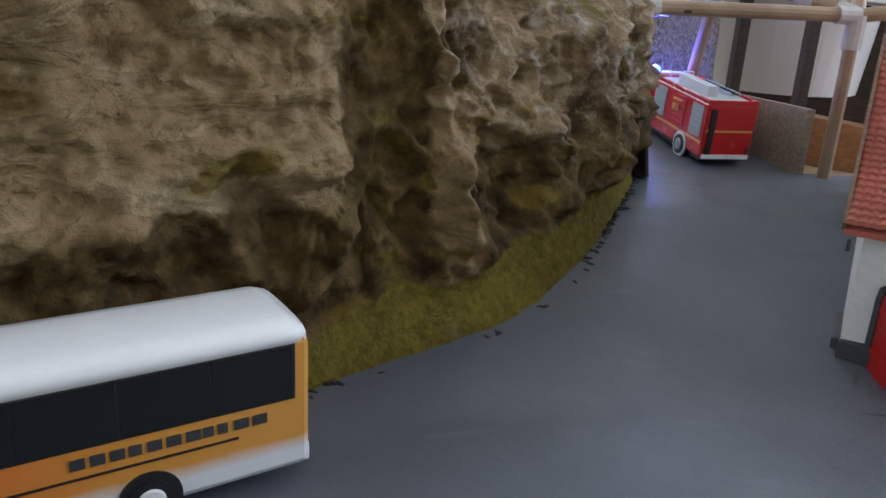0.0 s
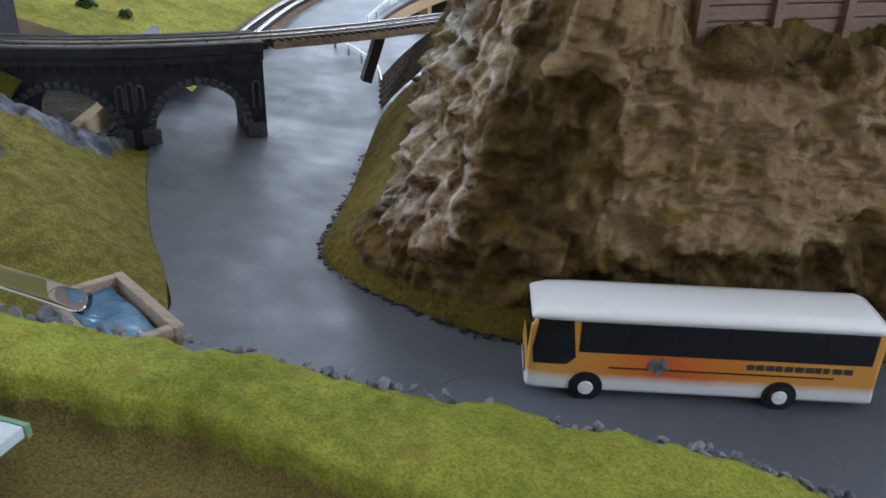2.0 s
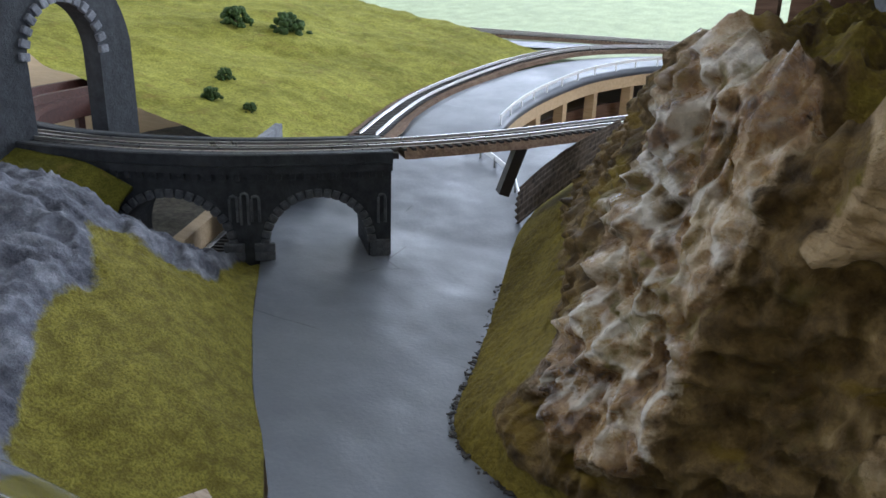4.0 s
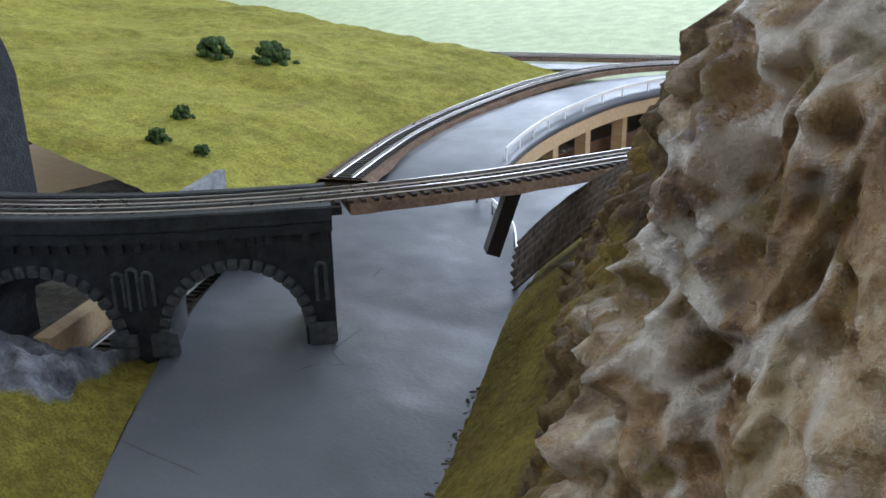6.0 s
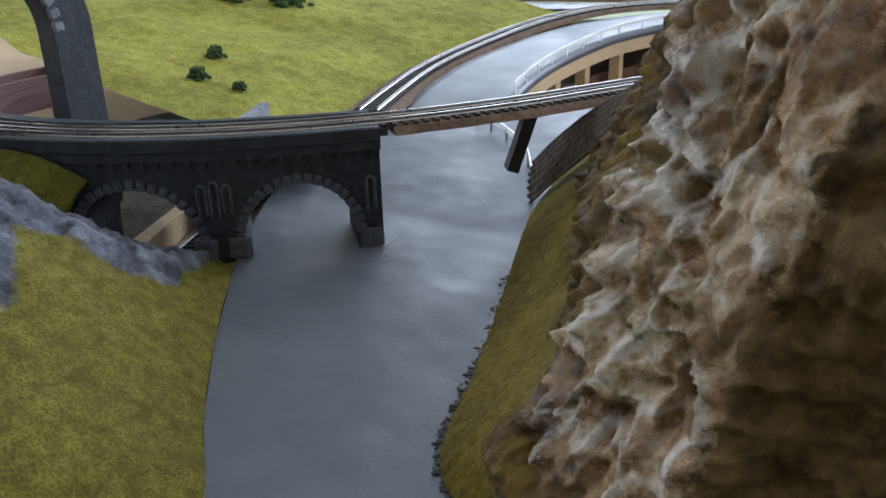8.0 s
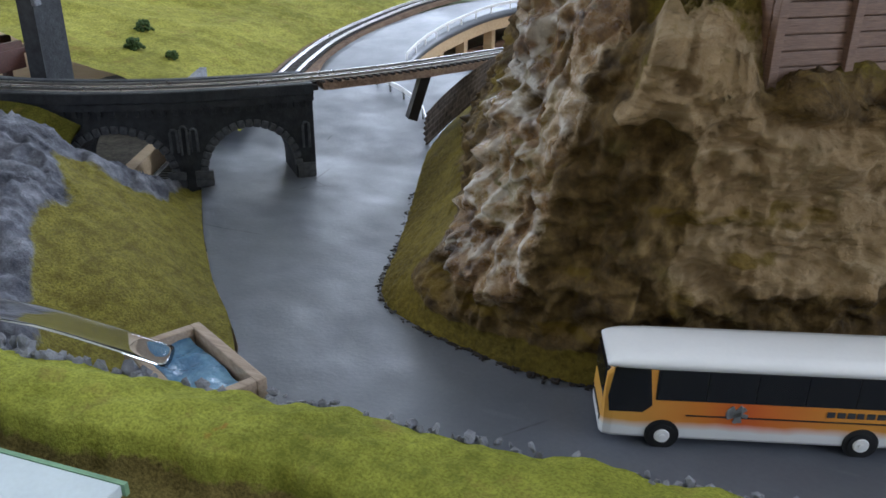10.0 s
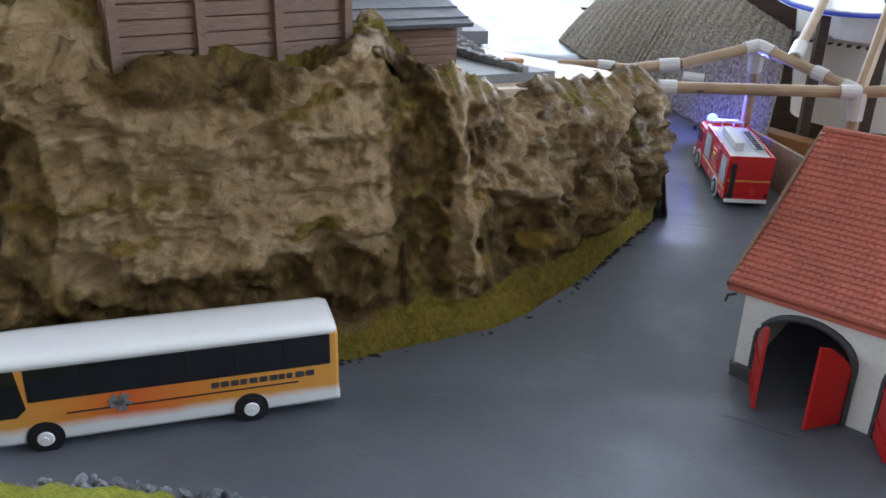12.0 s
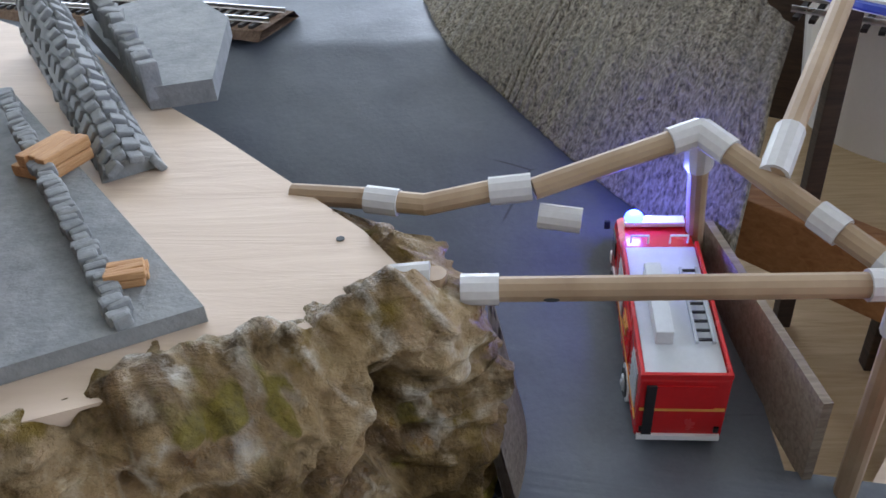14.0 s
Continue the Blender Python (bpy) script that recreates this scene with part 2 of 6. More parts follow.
def tube(bm, pts, r, seg=10, r2=None):
    """A round bar along points, closed at both ends."""
    pts = [Vector(p) for p in pts]
    rings = []
    for i, p in enumerate(pts):
        d = (pts[min(i + 1, len(pts) - 1)] - pts[max(i - 1, 0)]).normalized()
        a = d.cross(Vector((0, 0, 1)) if abs(d.z) < 0.9 else Vector((1, 0, 0))).normalized()
        b = d.cross(a)
        k = r if r2 is None else r + (r2 - r) * i / max(1, len(pts) - 1)
        rings.append([bm.verts.new(p + (a * math.cos(q) + b * math.sin(q)) * k) for q in [2 * math.pi * j / seg for j in range(seg)]])
    for x, y in zip(rings, rings[1:]):
        for j in range(seg):
            bm.faces.new((x[j], x[(j + 1) % seg], y[(j + 1) % seg], y[j]))
    bm.faces.new(rings[0])
    bm.faces.new(rings[-1])


def tubed(pts, r, seg=10, r2=None):
    bm = bmesh.new()
    tube(bm, pts, r, seg, r2)
    return bm


def prism(outline, z0, z1, m=Matrix()):
    """An upright block over a plan outline."""
    bm = bmesh.new()
    lo = [bm.verts.new(m @ Vector((x, y, z0))) for x, y in outline]
    hi = [bm.verts.new(m @ Vector((x, y, z1))) for x, y in outline]
    n = len(outline)
    for i in range(n):
        bm.faces.new((lo[i], lo[(i + 1) % n], hi[(i + 1) % n], hi[i]))
    bm.faces.new(lo)
    bm.faces.new(hi)
    return bm


def spline(ctrl, n):
    """n points along a smooth curve through the control points (any dimension)."""
    p = np.array(ctrl, float)
    p = np.vstack([2 * p[0] - p[1], p, 2 * p[-1] - p[-2]])
    out = []
    for s in np.linspace(0, len(ctrl) - 1 - 1e-9, n):
        i, t = int(s), s - int(s)
        a, b, c, d = p[i:i + 4]
        out.append(0.5 * (2 * b + (c - a) * t + (2 * a - 5 * b + 4 * c - d) * t * t + (3 * b - a - 3 * c + d) * t ** 3))
    return np.array(out)


def sheet(name, grid, material, attrs=None, label="", category="", kind="structure", thickness=0.0):
    """A surface from a grid of points (rows, columns, 3), with optional attributes of the same grid."""
    nu, nv = grid.shape[:2]
    idx = np.arange(nu * nv).reshape(nu, nv)
    quads = np.stack([idx[:-1, :-1], idx[1:, :-1], idx[1:, 1:], idx[:-1, 1:]], -1).reshape(-1, 4)
    me = bpy.data.meshes.new(name)
    me.from_pydata(grid.reshape(-1, 3).tolist(), [], quads.tolist())
    for key, val in (attrs or {}).items():
        me.attributes.new(key, "FLOAT", "POINT").data.foreach_set("value", np.asarray(val, np.float32).ravel())
    me.materials.append(material)
    me.shade_smooth()
    ob = new(name, me)
    if thickness:
        s = ob.modifiers.new("thickness", "SOLIDIFY")
        s.thickness, s.offset = thickness, -1
    return tagged(ob, label, category, kind=kind)


def ribbon(pts, half, z0, z1):
    """One flat bar, 2 * half thick and from z0 to z1 over the line, bent along points."""
    bm = bmesh.new()
    pts = [Vector(p) for p in pts]
    rows = []
    for i, p in enumerate(pts):
        d = pts[min(i + 1, len(pts) - 1)] - pts[max(i - 1, 0)]
        w = Vector((d.y, -d.x, 0)).normalized() * half
        rows.append([bm.verts.new(p + w * a + Vector((0, 0, z))) for a, z in ((-1, z0), (1, z0), (1, z1), (-1, z1))])
    for a, b in zip(rows, rows[1:]):
        for k in range(4):
            bm.faces.new((a[k], a[(k + 1) % 4], b[(k + 1) % 4], b[k]))
    bm.faces.new(rows[0])
    bm.faces.new(rows[-1])
    return bm


def fbm(p, scale, octaves=4, ridged=False):
    s, a, f = 0.0, 1.0, scale
    for _ in range(octaves):
        n = noise.noise(Vector(p) * f)
        s += a * ((1 - 2 * abs(n)) if ridged else n)
        a, f = a * 0.5, f * 2.1
    return s


def smooth01(x, a, b):
    t = np.clip((x - a) / (b - a), 0, 1)
    return t * t * (3 - 2 * t)


# ------------------------------------------------------------------ room around the layout
def room():
    x0, x1, y0, y1, z0, z1, th = -3.2, 2.6, -2.2, 3.0, -0.95, 1.75, 0.2
    part("floor", boxed(x1 - x0 + 0.4, y1 - y0 + 0.4, 0.1, pose((x0 + x1) / 2, (y0 + y1) / 2, z0 - 0.05)), FLOOR_WOOD)
    tagged(bpy.data.objects["floor"], "dark wooden room floor", "floor", kind="structure")
    c = part("ceiling", boxed(x1 - x0 + 0.4, y1 - y0 + 0.4, 0.1, pose((x0 + x1) / 2, (y0 + y1) / 2, z1 + 0.05)), WALL_PAINT)
    tagged(c, "plain white ceiling", "ceiling", kind="structure")
    w = part("wall_south", boxed(x1 - x0 + 2 * th, th, z1 - z0, pose((x0 + x1) / 2, y0 - th / 2, (z0 + z1) / 2)), WALL_PAINT)
    tagged(w, "plain white painted room wall", "wall", kind="structure")

    def windowed(name, lo, hi, wins, put, label):
        """A wall from lo to hi along its length, open at each of the windows (from 0.5 to 1.6 high)."""
        bm = bmesh.new()
        cuts = [lo] + [c for w in wins for c in w] + [hi]
        for i, (a, b) in enumerate(zip(cuts, cuts[1:])):
            for za, zb in ((z0, 0.5), (1.6, z1)) if i % 2 else ((z0, z1),):
                put(bm, a, b, za, zb)
        tagged(part(name, bm, WALL_PAINT), label, "wall", kind="structure")

    windowed("wall_north", x0 - th, x1 + th, ((-2.3, -0.7), (-0.45, 1.55)), lambda bm, a, b, za, zb: box(bm, b - a, th, zb - za, pose((a + b) / 2, y1 + th / 2, (za + zb) / 2)),
             "white wall with two wide window openings")
    windowed("wall_west", y0, y1, ((-0.9, 0.7),), lambda bm, a, b, za, zb: box(bm, th, b - a, zb - za, pose(x0 - th / 2, (a + b) / 2, (za + zb) / 2)),
             "white wall with one window opening")
    windowed("wall_east", y0, y1, ((-0.8, 1.0),), lambda bm, a, b, za, zb: box(bm, th, b - a, zb - za, pose(x1 + th / 2, (a + b) / 2, (za + zb) / 2)),
             "white wall with one window opening")


room()

# ------------------------------------------------------------------ ground and roads


def road_z(x, y):
    """Height of the road: level in front of the cliff, climbing beyond the fire station and behind the viaduct."""
    r = np.interp(y, [0.2, 0.32, 0.41, 0.46, 0.52, 0.6, 0.9], [0, 0.027, 0.033, 0.040, 0.064, 0.09, 0.12]) * np.clip((x + 0.12 + 1.5 * np.maximum(0, y - 0.42)) / 0.12, 0, 1)
    l = np.clip((y - 0.42) * 0.12, 0, 0.07) * np.clip((-0.3 - x) / 0.1, 0, 1)
    return np.maximum(r, l)


def lay_ground():
    g = boxed(4.2, 3.6, 0.03, pose(-0.5, 0.85, -0.035))
    tagged(part("ground", g, RAW_BOARD), "raw wooden baseboard under the whole layout", "ground", kind="structure")
    # lower road: a painted sheet that follows the terrain
    xs, ys = np.linspace(-0.80, 0.34, 230), np.linspace(0.03, 0.95, 210)
    X, Y = np.meshgrid(xs, ys, indexing="ij")
    left = np.interp(Y, [0.03, 0.13, 0.155, 0.184, 0.235, 0.324, 0.40, 0.46, 0.52, 0.60, 0.66, 0.70, 0.95], [-0.34, -0.399, -0.426, -0.460, -0.510, -0.588, -0.640, -0.675, -0.70, -0.72, -0.70, -0.25, -0.25])
    right = np.interp(Y, [0.03, 0.345, 0.368, 0.44, 0.49, 0.53, 0.59, 0.65, 0.95], [0.34, 0.34, 0.162, 0.162, 0.150, 0.125, 0.085, 0.07, 0.06])
    X = left + (X - xs[0]) / (xs[-1] - xs[0]) * (right - left)
    Z = road_z(X, Y)
    for i in range(len(xs)):
        for j in range(len(ys)):
            Z[i, j] += 0.0007 * fbm((X[i, j], Y[i, j], 0), 28, 3)
    sheet("road", np.stack([X, Y, Z], -1), ROAD, label="blue-grey painted plaster road with fine cracks", category="road")
    xs, ys = np.linspace(-0.98, -0.50, 90), np.linspace(0.16, 0.74, 110)
    X, Y = np.meshgrid(xs, ys, indexing="ij")
    Z = 0 * X - 0.0065
    for i in range(len(xs)):
        for j in range(len(ys)):
            Z[i, j] += 0.0012 * fbm((X[i, j], Y[i, j], 0), 60, 3)
    sheet("low_ground", np.stack([X, Y, Z], -1), LOW_EARTH, label="dark grey-brown earth around the low track under the viaduct", category="ground")
    # upper road: a ramp that bends away behind the viaduct
    mid = spline([(-0.628, 0.54, 0.004), (-0.655, 0.62, 0.023), (-0.672, 0.72, 0.037), (-0.668, 0.82, 0.049), (-0.640, 0.92, 0.061), (-0.58, 1.02, 0.068), (-0.46, 1.11, 0.07),
                  (-0.25, 1.16, 0.07), (0.0, 1.16, 0.07)], 90)
    tan = np.gradient(mid, axis=0)
    tan /= np.linalg.norm(tan[:, :2], axis=1)[:, None]
    nrm = np.stack([tan[:, 1], -tan[:, 0], 0 * tan[:, 0]], 1)
    w = np.linspace(-0.017, 0.080, 11)
    grid = mid[:, None, :] + nrm[:, None, :] * w[None, :, None]
    grid[..., 2] += 0.003
    sheet("road_ramp", grid[:, ::-1], ROAD, label="blue-grey painted road ramp on a plywood strip", category="road", thickness=0.008)
    # guard rail along the ramp's open side
    rail = thing("guard_rail", "light grey plastic guard rail with short posts", "guard rail")
    edge = (mid + nrm * 0.077)[16:]
    part("beam", ribbon(edge, 0.0005, 0.0108, 0.0142), WHITE, rail)
    for i in range(0, len(edge), 4):
        x, y, z = edge[i]
        part("post", boxed(0.0016, 0.0016, 0.011, pose(x, y, z + 0.0085)), WHITE, rail)
    # timber frame that carries the ramp
    fr = thing("ramp_trestle", "raw chipboard uprights carrying the road ramp", "trestle")
    for i in range(24, 88, 7):
        x, y, z = mid[i] + nrm[i] * 0.066
        part("upright", boxed(0.012, 0.012, z + 0.02, pose(x, y, (z - 0.03) / 2 + 0.005)), RAW_BOARD, fr)
    part("fascia", ribbon(edge, 0.002, -0.019, -0.003), RAW_BOARD, fr)
    part("stringer", ribbon((mid + nrm * 0.045)[24:70], 0.004, -0.075, -0.045), BROWN_WOOD, fr, "dark brown board under the ramp")
    # lower guard rail by the rock behind the viaduct
    low = thing("guard_rail", "light grey plastic guard rail at the road bend", "guard rail")
    pts = spline([(-0.585, 0.60, 0.020), (-0.545, 0.575, 0.018), (-0.505, 0.54, 0.014), (-0.478, 0.50, 0.010)], 16)
    part("beam", ribbon(pts, 0.0005, 0.0072, 0.0118), WHITE, low)
    for p in pts[::3]:
        part("post", boxed(0.0016, 0.0016, 0.010, pose(p[0], p[1], p[2] + 0.005)), PLASTIC_GREY, low)


lay_ground()

# ------------------------------------------------------------------ the rock


def build_rock():
    # along the foot: base x, y, z | face at a third | top x, y, z
    st = [
        ((-0.470, 0.56, 0.015), (-0.420, 0.56, 0.05), (-0.385, 0.55, 0.085)),
        ((-0.455, 0.46, 0.006), (-0.405, 0.46, 0.05), (-0.372, 0.46, 0.095)),
        ((-0.420, 0.36, 0.000), (-0.370, 0.365, 0.05), (-0.340, 0.37, 0.125)),
        ((-0.388, 0.275, 0.000), (-0.335, 0.285, 0.05), (-0.312, 0.30, 0.150)),
        ((-0.365, 0.212, 0.000), (-0.307, 0.226, 0.06), (-0.292, 0.255, 0.165)),
        ((-0.335, 0.188, 0.000), (-0.297, 0.200, 0.055), (-0.272, 0.232, 0.168)),
        ((-0.295, 0.176, 0.000), (-0.282, 0.187, 0.050), (-0.250, 0.205, 0.160)),
        ((-0.262, 0.169, 0.000), (-0.258, 0.178, 0.055), (-0.232, 0.186, 0.150)),
        ((-0.218, 0.172, 0.000), (-0.212, 0.179, 0.055), (-0.205, 0.184, 0.143)),
        ((-0.173, 0.184, 0.000), (-0.175, 0.189, 0.055), (-0.168, 0.204, 0.130)),
        ((-0.125, 0.204, 0.000), (-0.122, 0.220, 0.055), (-0.120, 0.232, 0.128)),
        ((-0.078, 0.225, 0.001), (-0.080, 0.242, 0.050), (-0.085, 0.262, 0.140)),
        ((-0.045, 0.237, 0.004), (-0.046, 0.256, 0.040), (-0.055, 0.285, 0.118)),
        ((-0.018, 0.248, 0.008), (-0.022, 0.274, 0.045), (-0.030, 0.305, 0.110)),
        ((0.012, 0.274, 0.016), (0.010, 0.298, 0.050), (0.004, 0.322, 0.110)),
        ((0.045, 0.316, 0.026), (0.040, 0.322, 0.060), (0.036, 0.338, 0.110)),
        ((0.072, 0.362, 0.030), (0.066, 0.362, 0.060), (0.058, 0.358, 0.108)),
        ((0.064, 0.392, 0.033), (0.060, 0.388, 0.065), (0.046, 0.376, 0.105)),
        ((0.030, 0.425, 0.040), (0.028, 0.420, 0.070), (0.016, 0.405, 0.102)),
    ]
    nu, nv = 860, 140
    flat = spline([np.concatenate(s) for s in st], nu)
    B, M, T = flat[:, :3], flat[:, 3:6], flat[:, 6:]
    # even steps along the foot
    inner = np.array((-0.12, 0.48, 0.10))
    vs = np.linspace(0, 1, nv)
    G = np.zeros((nu, nv, 3))
    wet, pale, moss, crest = (np.zeros((nu, nv)) for _ in range(4))
    us = np.linspace(0, len(st) - 1, nu)
    for i in range(nu):
        u = us[i]
        d = B[min(i + 1, nu - 1)] - B[max(i - 1, 0)]
        out = Vector((d[1], -d[0], 0)).normalized()
        left = float(smooth01(u, 3.2, 4.4) * (1 - smooth01(u, 6.3, 7.2)))
        face = float(smooth01(u, 7.7, 8.3) * (1 - smooth01(u, 10.9, 11.4)))
        right = float(smooth01(u, 11.6, 12.2))
        for j, v in enumerate(vs):
            face_v = v / 0.80
            if face_v <= 1:
                t = face_v
                a, b, c = B[i], M[i], T[i]
                k = 0.36
                p = a + (b - a) * (t / k) if t < k else b + (c - b) * ((t - k) / (1 - k))
                if t > 0.02:
                    q = 0.5 * (p + (a * (1 - t) ** 2 + 2 * b * t * (1 - t) + c * t * t))
                    p = p + (q - p) * 0.5
            else:
                t = (face_v - 1) / 0.25
                back = np.array((inner[0] - T[i][0], inner[1] - T[i][1], 0.0))
                back /= np.linalg.norm(back)
                p = T[i] + back * (0.11 * t) + np.array((0, 0, 0.006 * math.sin(t * 3.1) * (1 - right) - 0.012 * t * right - 0.045 * t * (1 - smooth01(u, 2.5, 4.5))))
            P = Vector(p)
            rel = float(np.clip(face_v, 0, 1))
            wide = float(smooth01(u, 10.6, 11.6) * (1 - smooth01(u, 15.2, 16.0)))
            skirt = 1 - float(smooth01(rel + 0.04 * noise.noise(P * 45), 0.05 + 0.09 * wide, 0.14 + 0.12 * wide))
            if u < 4.6:
                skirt = max(skirt, (1 - float(smooth01(rel, 0.20, 0.42))) * float(1 - smooth01(u, 3.7, 4.7)))
            amp = (1 - skirt) * (0.35 + 0.65 * float(smooth01(rel, 0.05, 0.3)))
            bend = P + Vector((noise.noise(P * 40), noise.noise(P * 40 + Vector((5, 0, 0))), noise.noise(P * 40 + Vector((0, 7, 0))))) * 0.006
            r1, r2, r3 = (1 - 2.2 * abs(noise.noise(bend * q + Vector((q, 0, 0)))) for q in (27, 58, 120))
            pit = max(0.0, noise.noise(bend * 82) - 0.22)
            soft = bend + Vector((noise.noise(P * 75), noise.noise(P * 75 + Vector((9, 0, 0))), noise.noise(P * 75 + Vector((0, 9, 0))))) * 0.007
            va, vb = noise.voronoi(soft * 40)[0], noise.voronoi(soft * 105 + Vector((3, 1, 0)))[0]
            crumple, chip = min(0.6, va[1] - va[0]), min(0.6, vb[1] - vb[0])
            facet = 0.0075 * r1 + 0.0046 * r2 + 0.0020 * r3 - 0.010 * pit + 0.0019 * noise.noise(bend * 210) - 0.0062 * crumple - 0.0024 * chip
            n = 0.0045 * fbm(P, 34, 3) + 0.0022 * fbm(P + Vector((3, 1, 2)), 150, 2)
            beds = P.z * 44 + 1.5 * noise.noise(Vector((P.x * 13, P.y * 13, P.z * 30))) + 0.5 * noise.noise(P * 55)
            saw = beds % 1.0
            flake = 4.5 * noise.noise(Vector((P.x * 24 + 3, P.y * 24, P.z * 62)) + bend * 9) + 1.6 * noise.noise(Vector((P.x * 60, P.y * 60, P.z * 130)))
            step = flake - math.floor(flake)
            flake = math.floor(flake) + float(smooth01(step, 0.72, 1.0))
            strata = 0.0026 * (saw if saw < 0.85 else (1 - saw) * 5.6) + 0.0026 * flake + 0.0014 * fbm((P.x * 90, P.y * 90, P.z * 160), 1.0, 2)
            disp = n + facet * (1 - 0.70 * face) * (0.95 + 0.32 * right + 0.35 * left) + strata * face
            if face > 0.2 and rel < 0.42:
                disp -= 0.006 * float(smooth01(rel, 0.10, 0.2)) * (1 - float(smooth01(rel, 0.34, 0.42)))
                disp += 0.6 * facet * face * (1 - float(smooth01(rel, 0.34, 0.42)))
            # the overhanging ledge on the cliff's upper left and the cleft beside the pale buttress
            lu = u + 0.30 * noise.noise(P * 38) + 0.12 * noise.noise(P * 110)
            ledge = float(smooth01(lu, 7.05, 7.30) * (1 - smooth01(lu, 8.40, 8.62)) * smooth01(rel + 0.07 * noise.noise(P * 42) + 0.03 * noise.noise(P * 120), 0.82, 0.86))
            disp += ledge * (0.007 + 0.0022 * flake + 0.004 * r2)
            disp -= 0.012 * math.exp(-((u - 11.35) / 0.30) ** 2) * float(smooth01(rel, 0.15, 0.4))
            disp += 0.010 * math.exp(-((u - 12.15) / 0.16) ** 2) * float(smooth01(rel, 0.2, 0.35))
            disp -= 0.008 * math.exp(-((u - 10.35) / 0.10) ** 2 - ((rel - 0.44) / 0.06) ** 2)
            if face_v > 1:
                P = P + Vector((0, 0, disp * 0.9 * (1 - 0.95 * right * float(smooth01(face_v, 1.0, 1.08)))))
            else:
                P = P + out * (disp * amp) + Vector((0, 0, 0.6 * n * amp * rel))
            P += Vector((0, 0, 0.0012 * skirt * fbm(P, 160, 2)))
            G[i, j] = P
            # crest: ridges that get the pale paint and painted glints
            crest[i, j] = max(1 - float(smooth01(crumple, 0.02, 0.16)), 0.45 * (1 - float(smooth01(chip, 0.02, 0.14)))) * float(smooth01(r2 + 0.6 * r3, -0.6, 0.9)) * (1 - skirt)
            wet[i, j] = (0.80 + 0.45 * noise.noise(P * 24)) * left * float(smooth01(rel, 0.12, 0.3)) * (1 if face_v <= 1.02 else 0.3)
            wet[i, j] = max(wet[i, j], 0.52 * right * float(smooth01(rel, 0.3, 0.6)))
            wet[i, j] = max(wet[i, j], 0.5 * math.exp(-((u - 12.15) / 0.22) ** 2))
            pale[i, j] = 0.85 * face * float(smooth01(rel, 0.28, 0.42)) * (1 - 0.7 * math.exp(-((u - 9.2) / 1.2) ** 2) * float(smooth01(rel, 0.86, 0.98)))
            pale[i, j] = max(pale[i, j], 0.9 * math.exp(-((u - 12.15) / 0.25) ** 2), 0.45 * right * float(smooth01(rel, 0.25, 0.6)))
            if face > 0.2 and rel < 0.3:
                pale[i, j] *= 0.2
            pale[i, j] = max(pale[i, j], 0.85 * ledge)
            if u < 8.8 and not ledge:
                pale[i, j] *= float(smooth01(u + 0.35 * (1 - rel) + 0.5 * noise.noise(P * 24), 8.05, 8.45))
            wet[i, j] *= 1 - ledge
            moss[i, j] = skirt + (0.55 * float(smooth01(face_v, 0.99, 1.06)) * (1 - 0.5 * right))
            moss[i, j] = max(moss[i, j], 0.35 * float(smooth01(rel, 0.9, 1.0)), (0.46 + 0.14 * right) * float(smooth01(noise.noise(P * 27 + Vector((4, 2, 8))) + 0.5 * noise.noise(P * 90), 0.22, 0.42)) * (1 - 0.6 * face))
    sheet("rock", G, ROCK, {"wet": wet, "pale": pale, "moss": moss, "crest": crest}, "painted plaster cliff with pale strata, glossy corner with painted whitish glints and mossy foot",
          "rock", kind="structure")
    rnd = random.Random(12)
    crumbs = thing("edge_crumbs", "dark earth crumbs and torn paper flecks along the rock foot", "crumbs", kind="stuff")
    bm = bmesh.new()
    for _ in range(900):
        i = rnd.randrange(90, nu - 70)
        p = G[i, 0]
        r = rnd.uniform(0.0003, 0.0011)
        d = B[min(i + 1, nu - 1)] - B[i - 1]
        o = Vector((d[1], -d[0], 0)).normalized() * rnd.gauss(0.0004, 0.0012)
        bmesh.ops.create_icosphere(bm, subdivisions=1, radius=r, matrix=Matrix.Translation(Vector(p) + o + Vector((0, 0, r * 0.4))) @ pose(0, 0, 0, 0, 0, rnd.uniform(0, 180)) @ Matrix.Diagonal((2.2, 1, 0.6, 1)))
    part("crumbs", bm, SLEEPER, crumbs)
    # core that closes the hill from above
    core = prism([(-0.33, 0.45), (-0.25, 0.27), (-0.16, 0.27), (-0.03, 0.36), (-0.010, 0.400), (-0.135, 0.525), (-0.215, 0.595), (-0.3, 0.62)], -0.02, 0.098)
    tagged(part("hill_core", core, GRASS), "grass-covered flat top of the plaster hill", "hill", kind="structure")


build_rock()


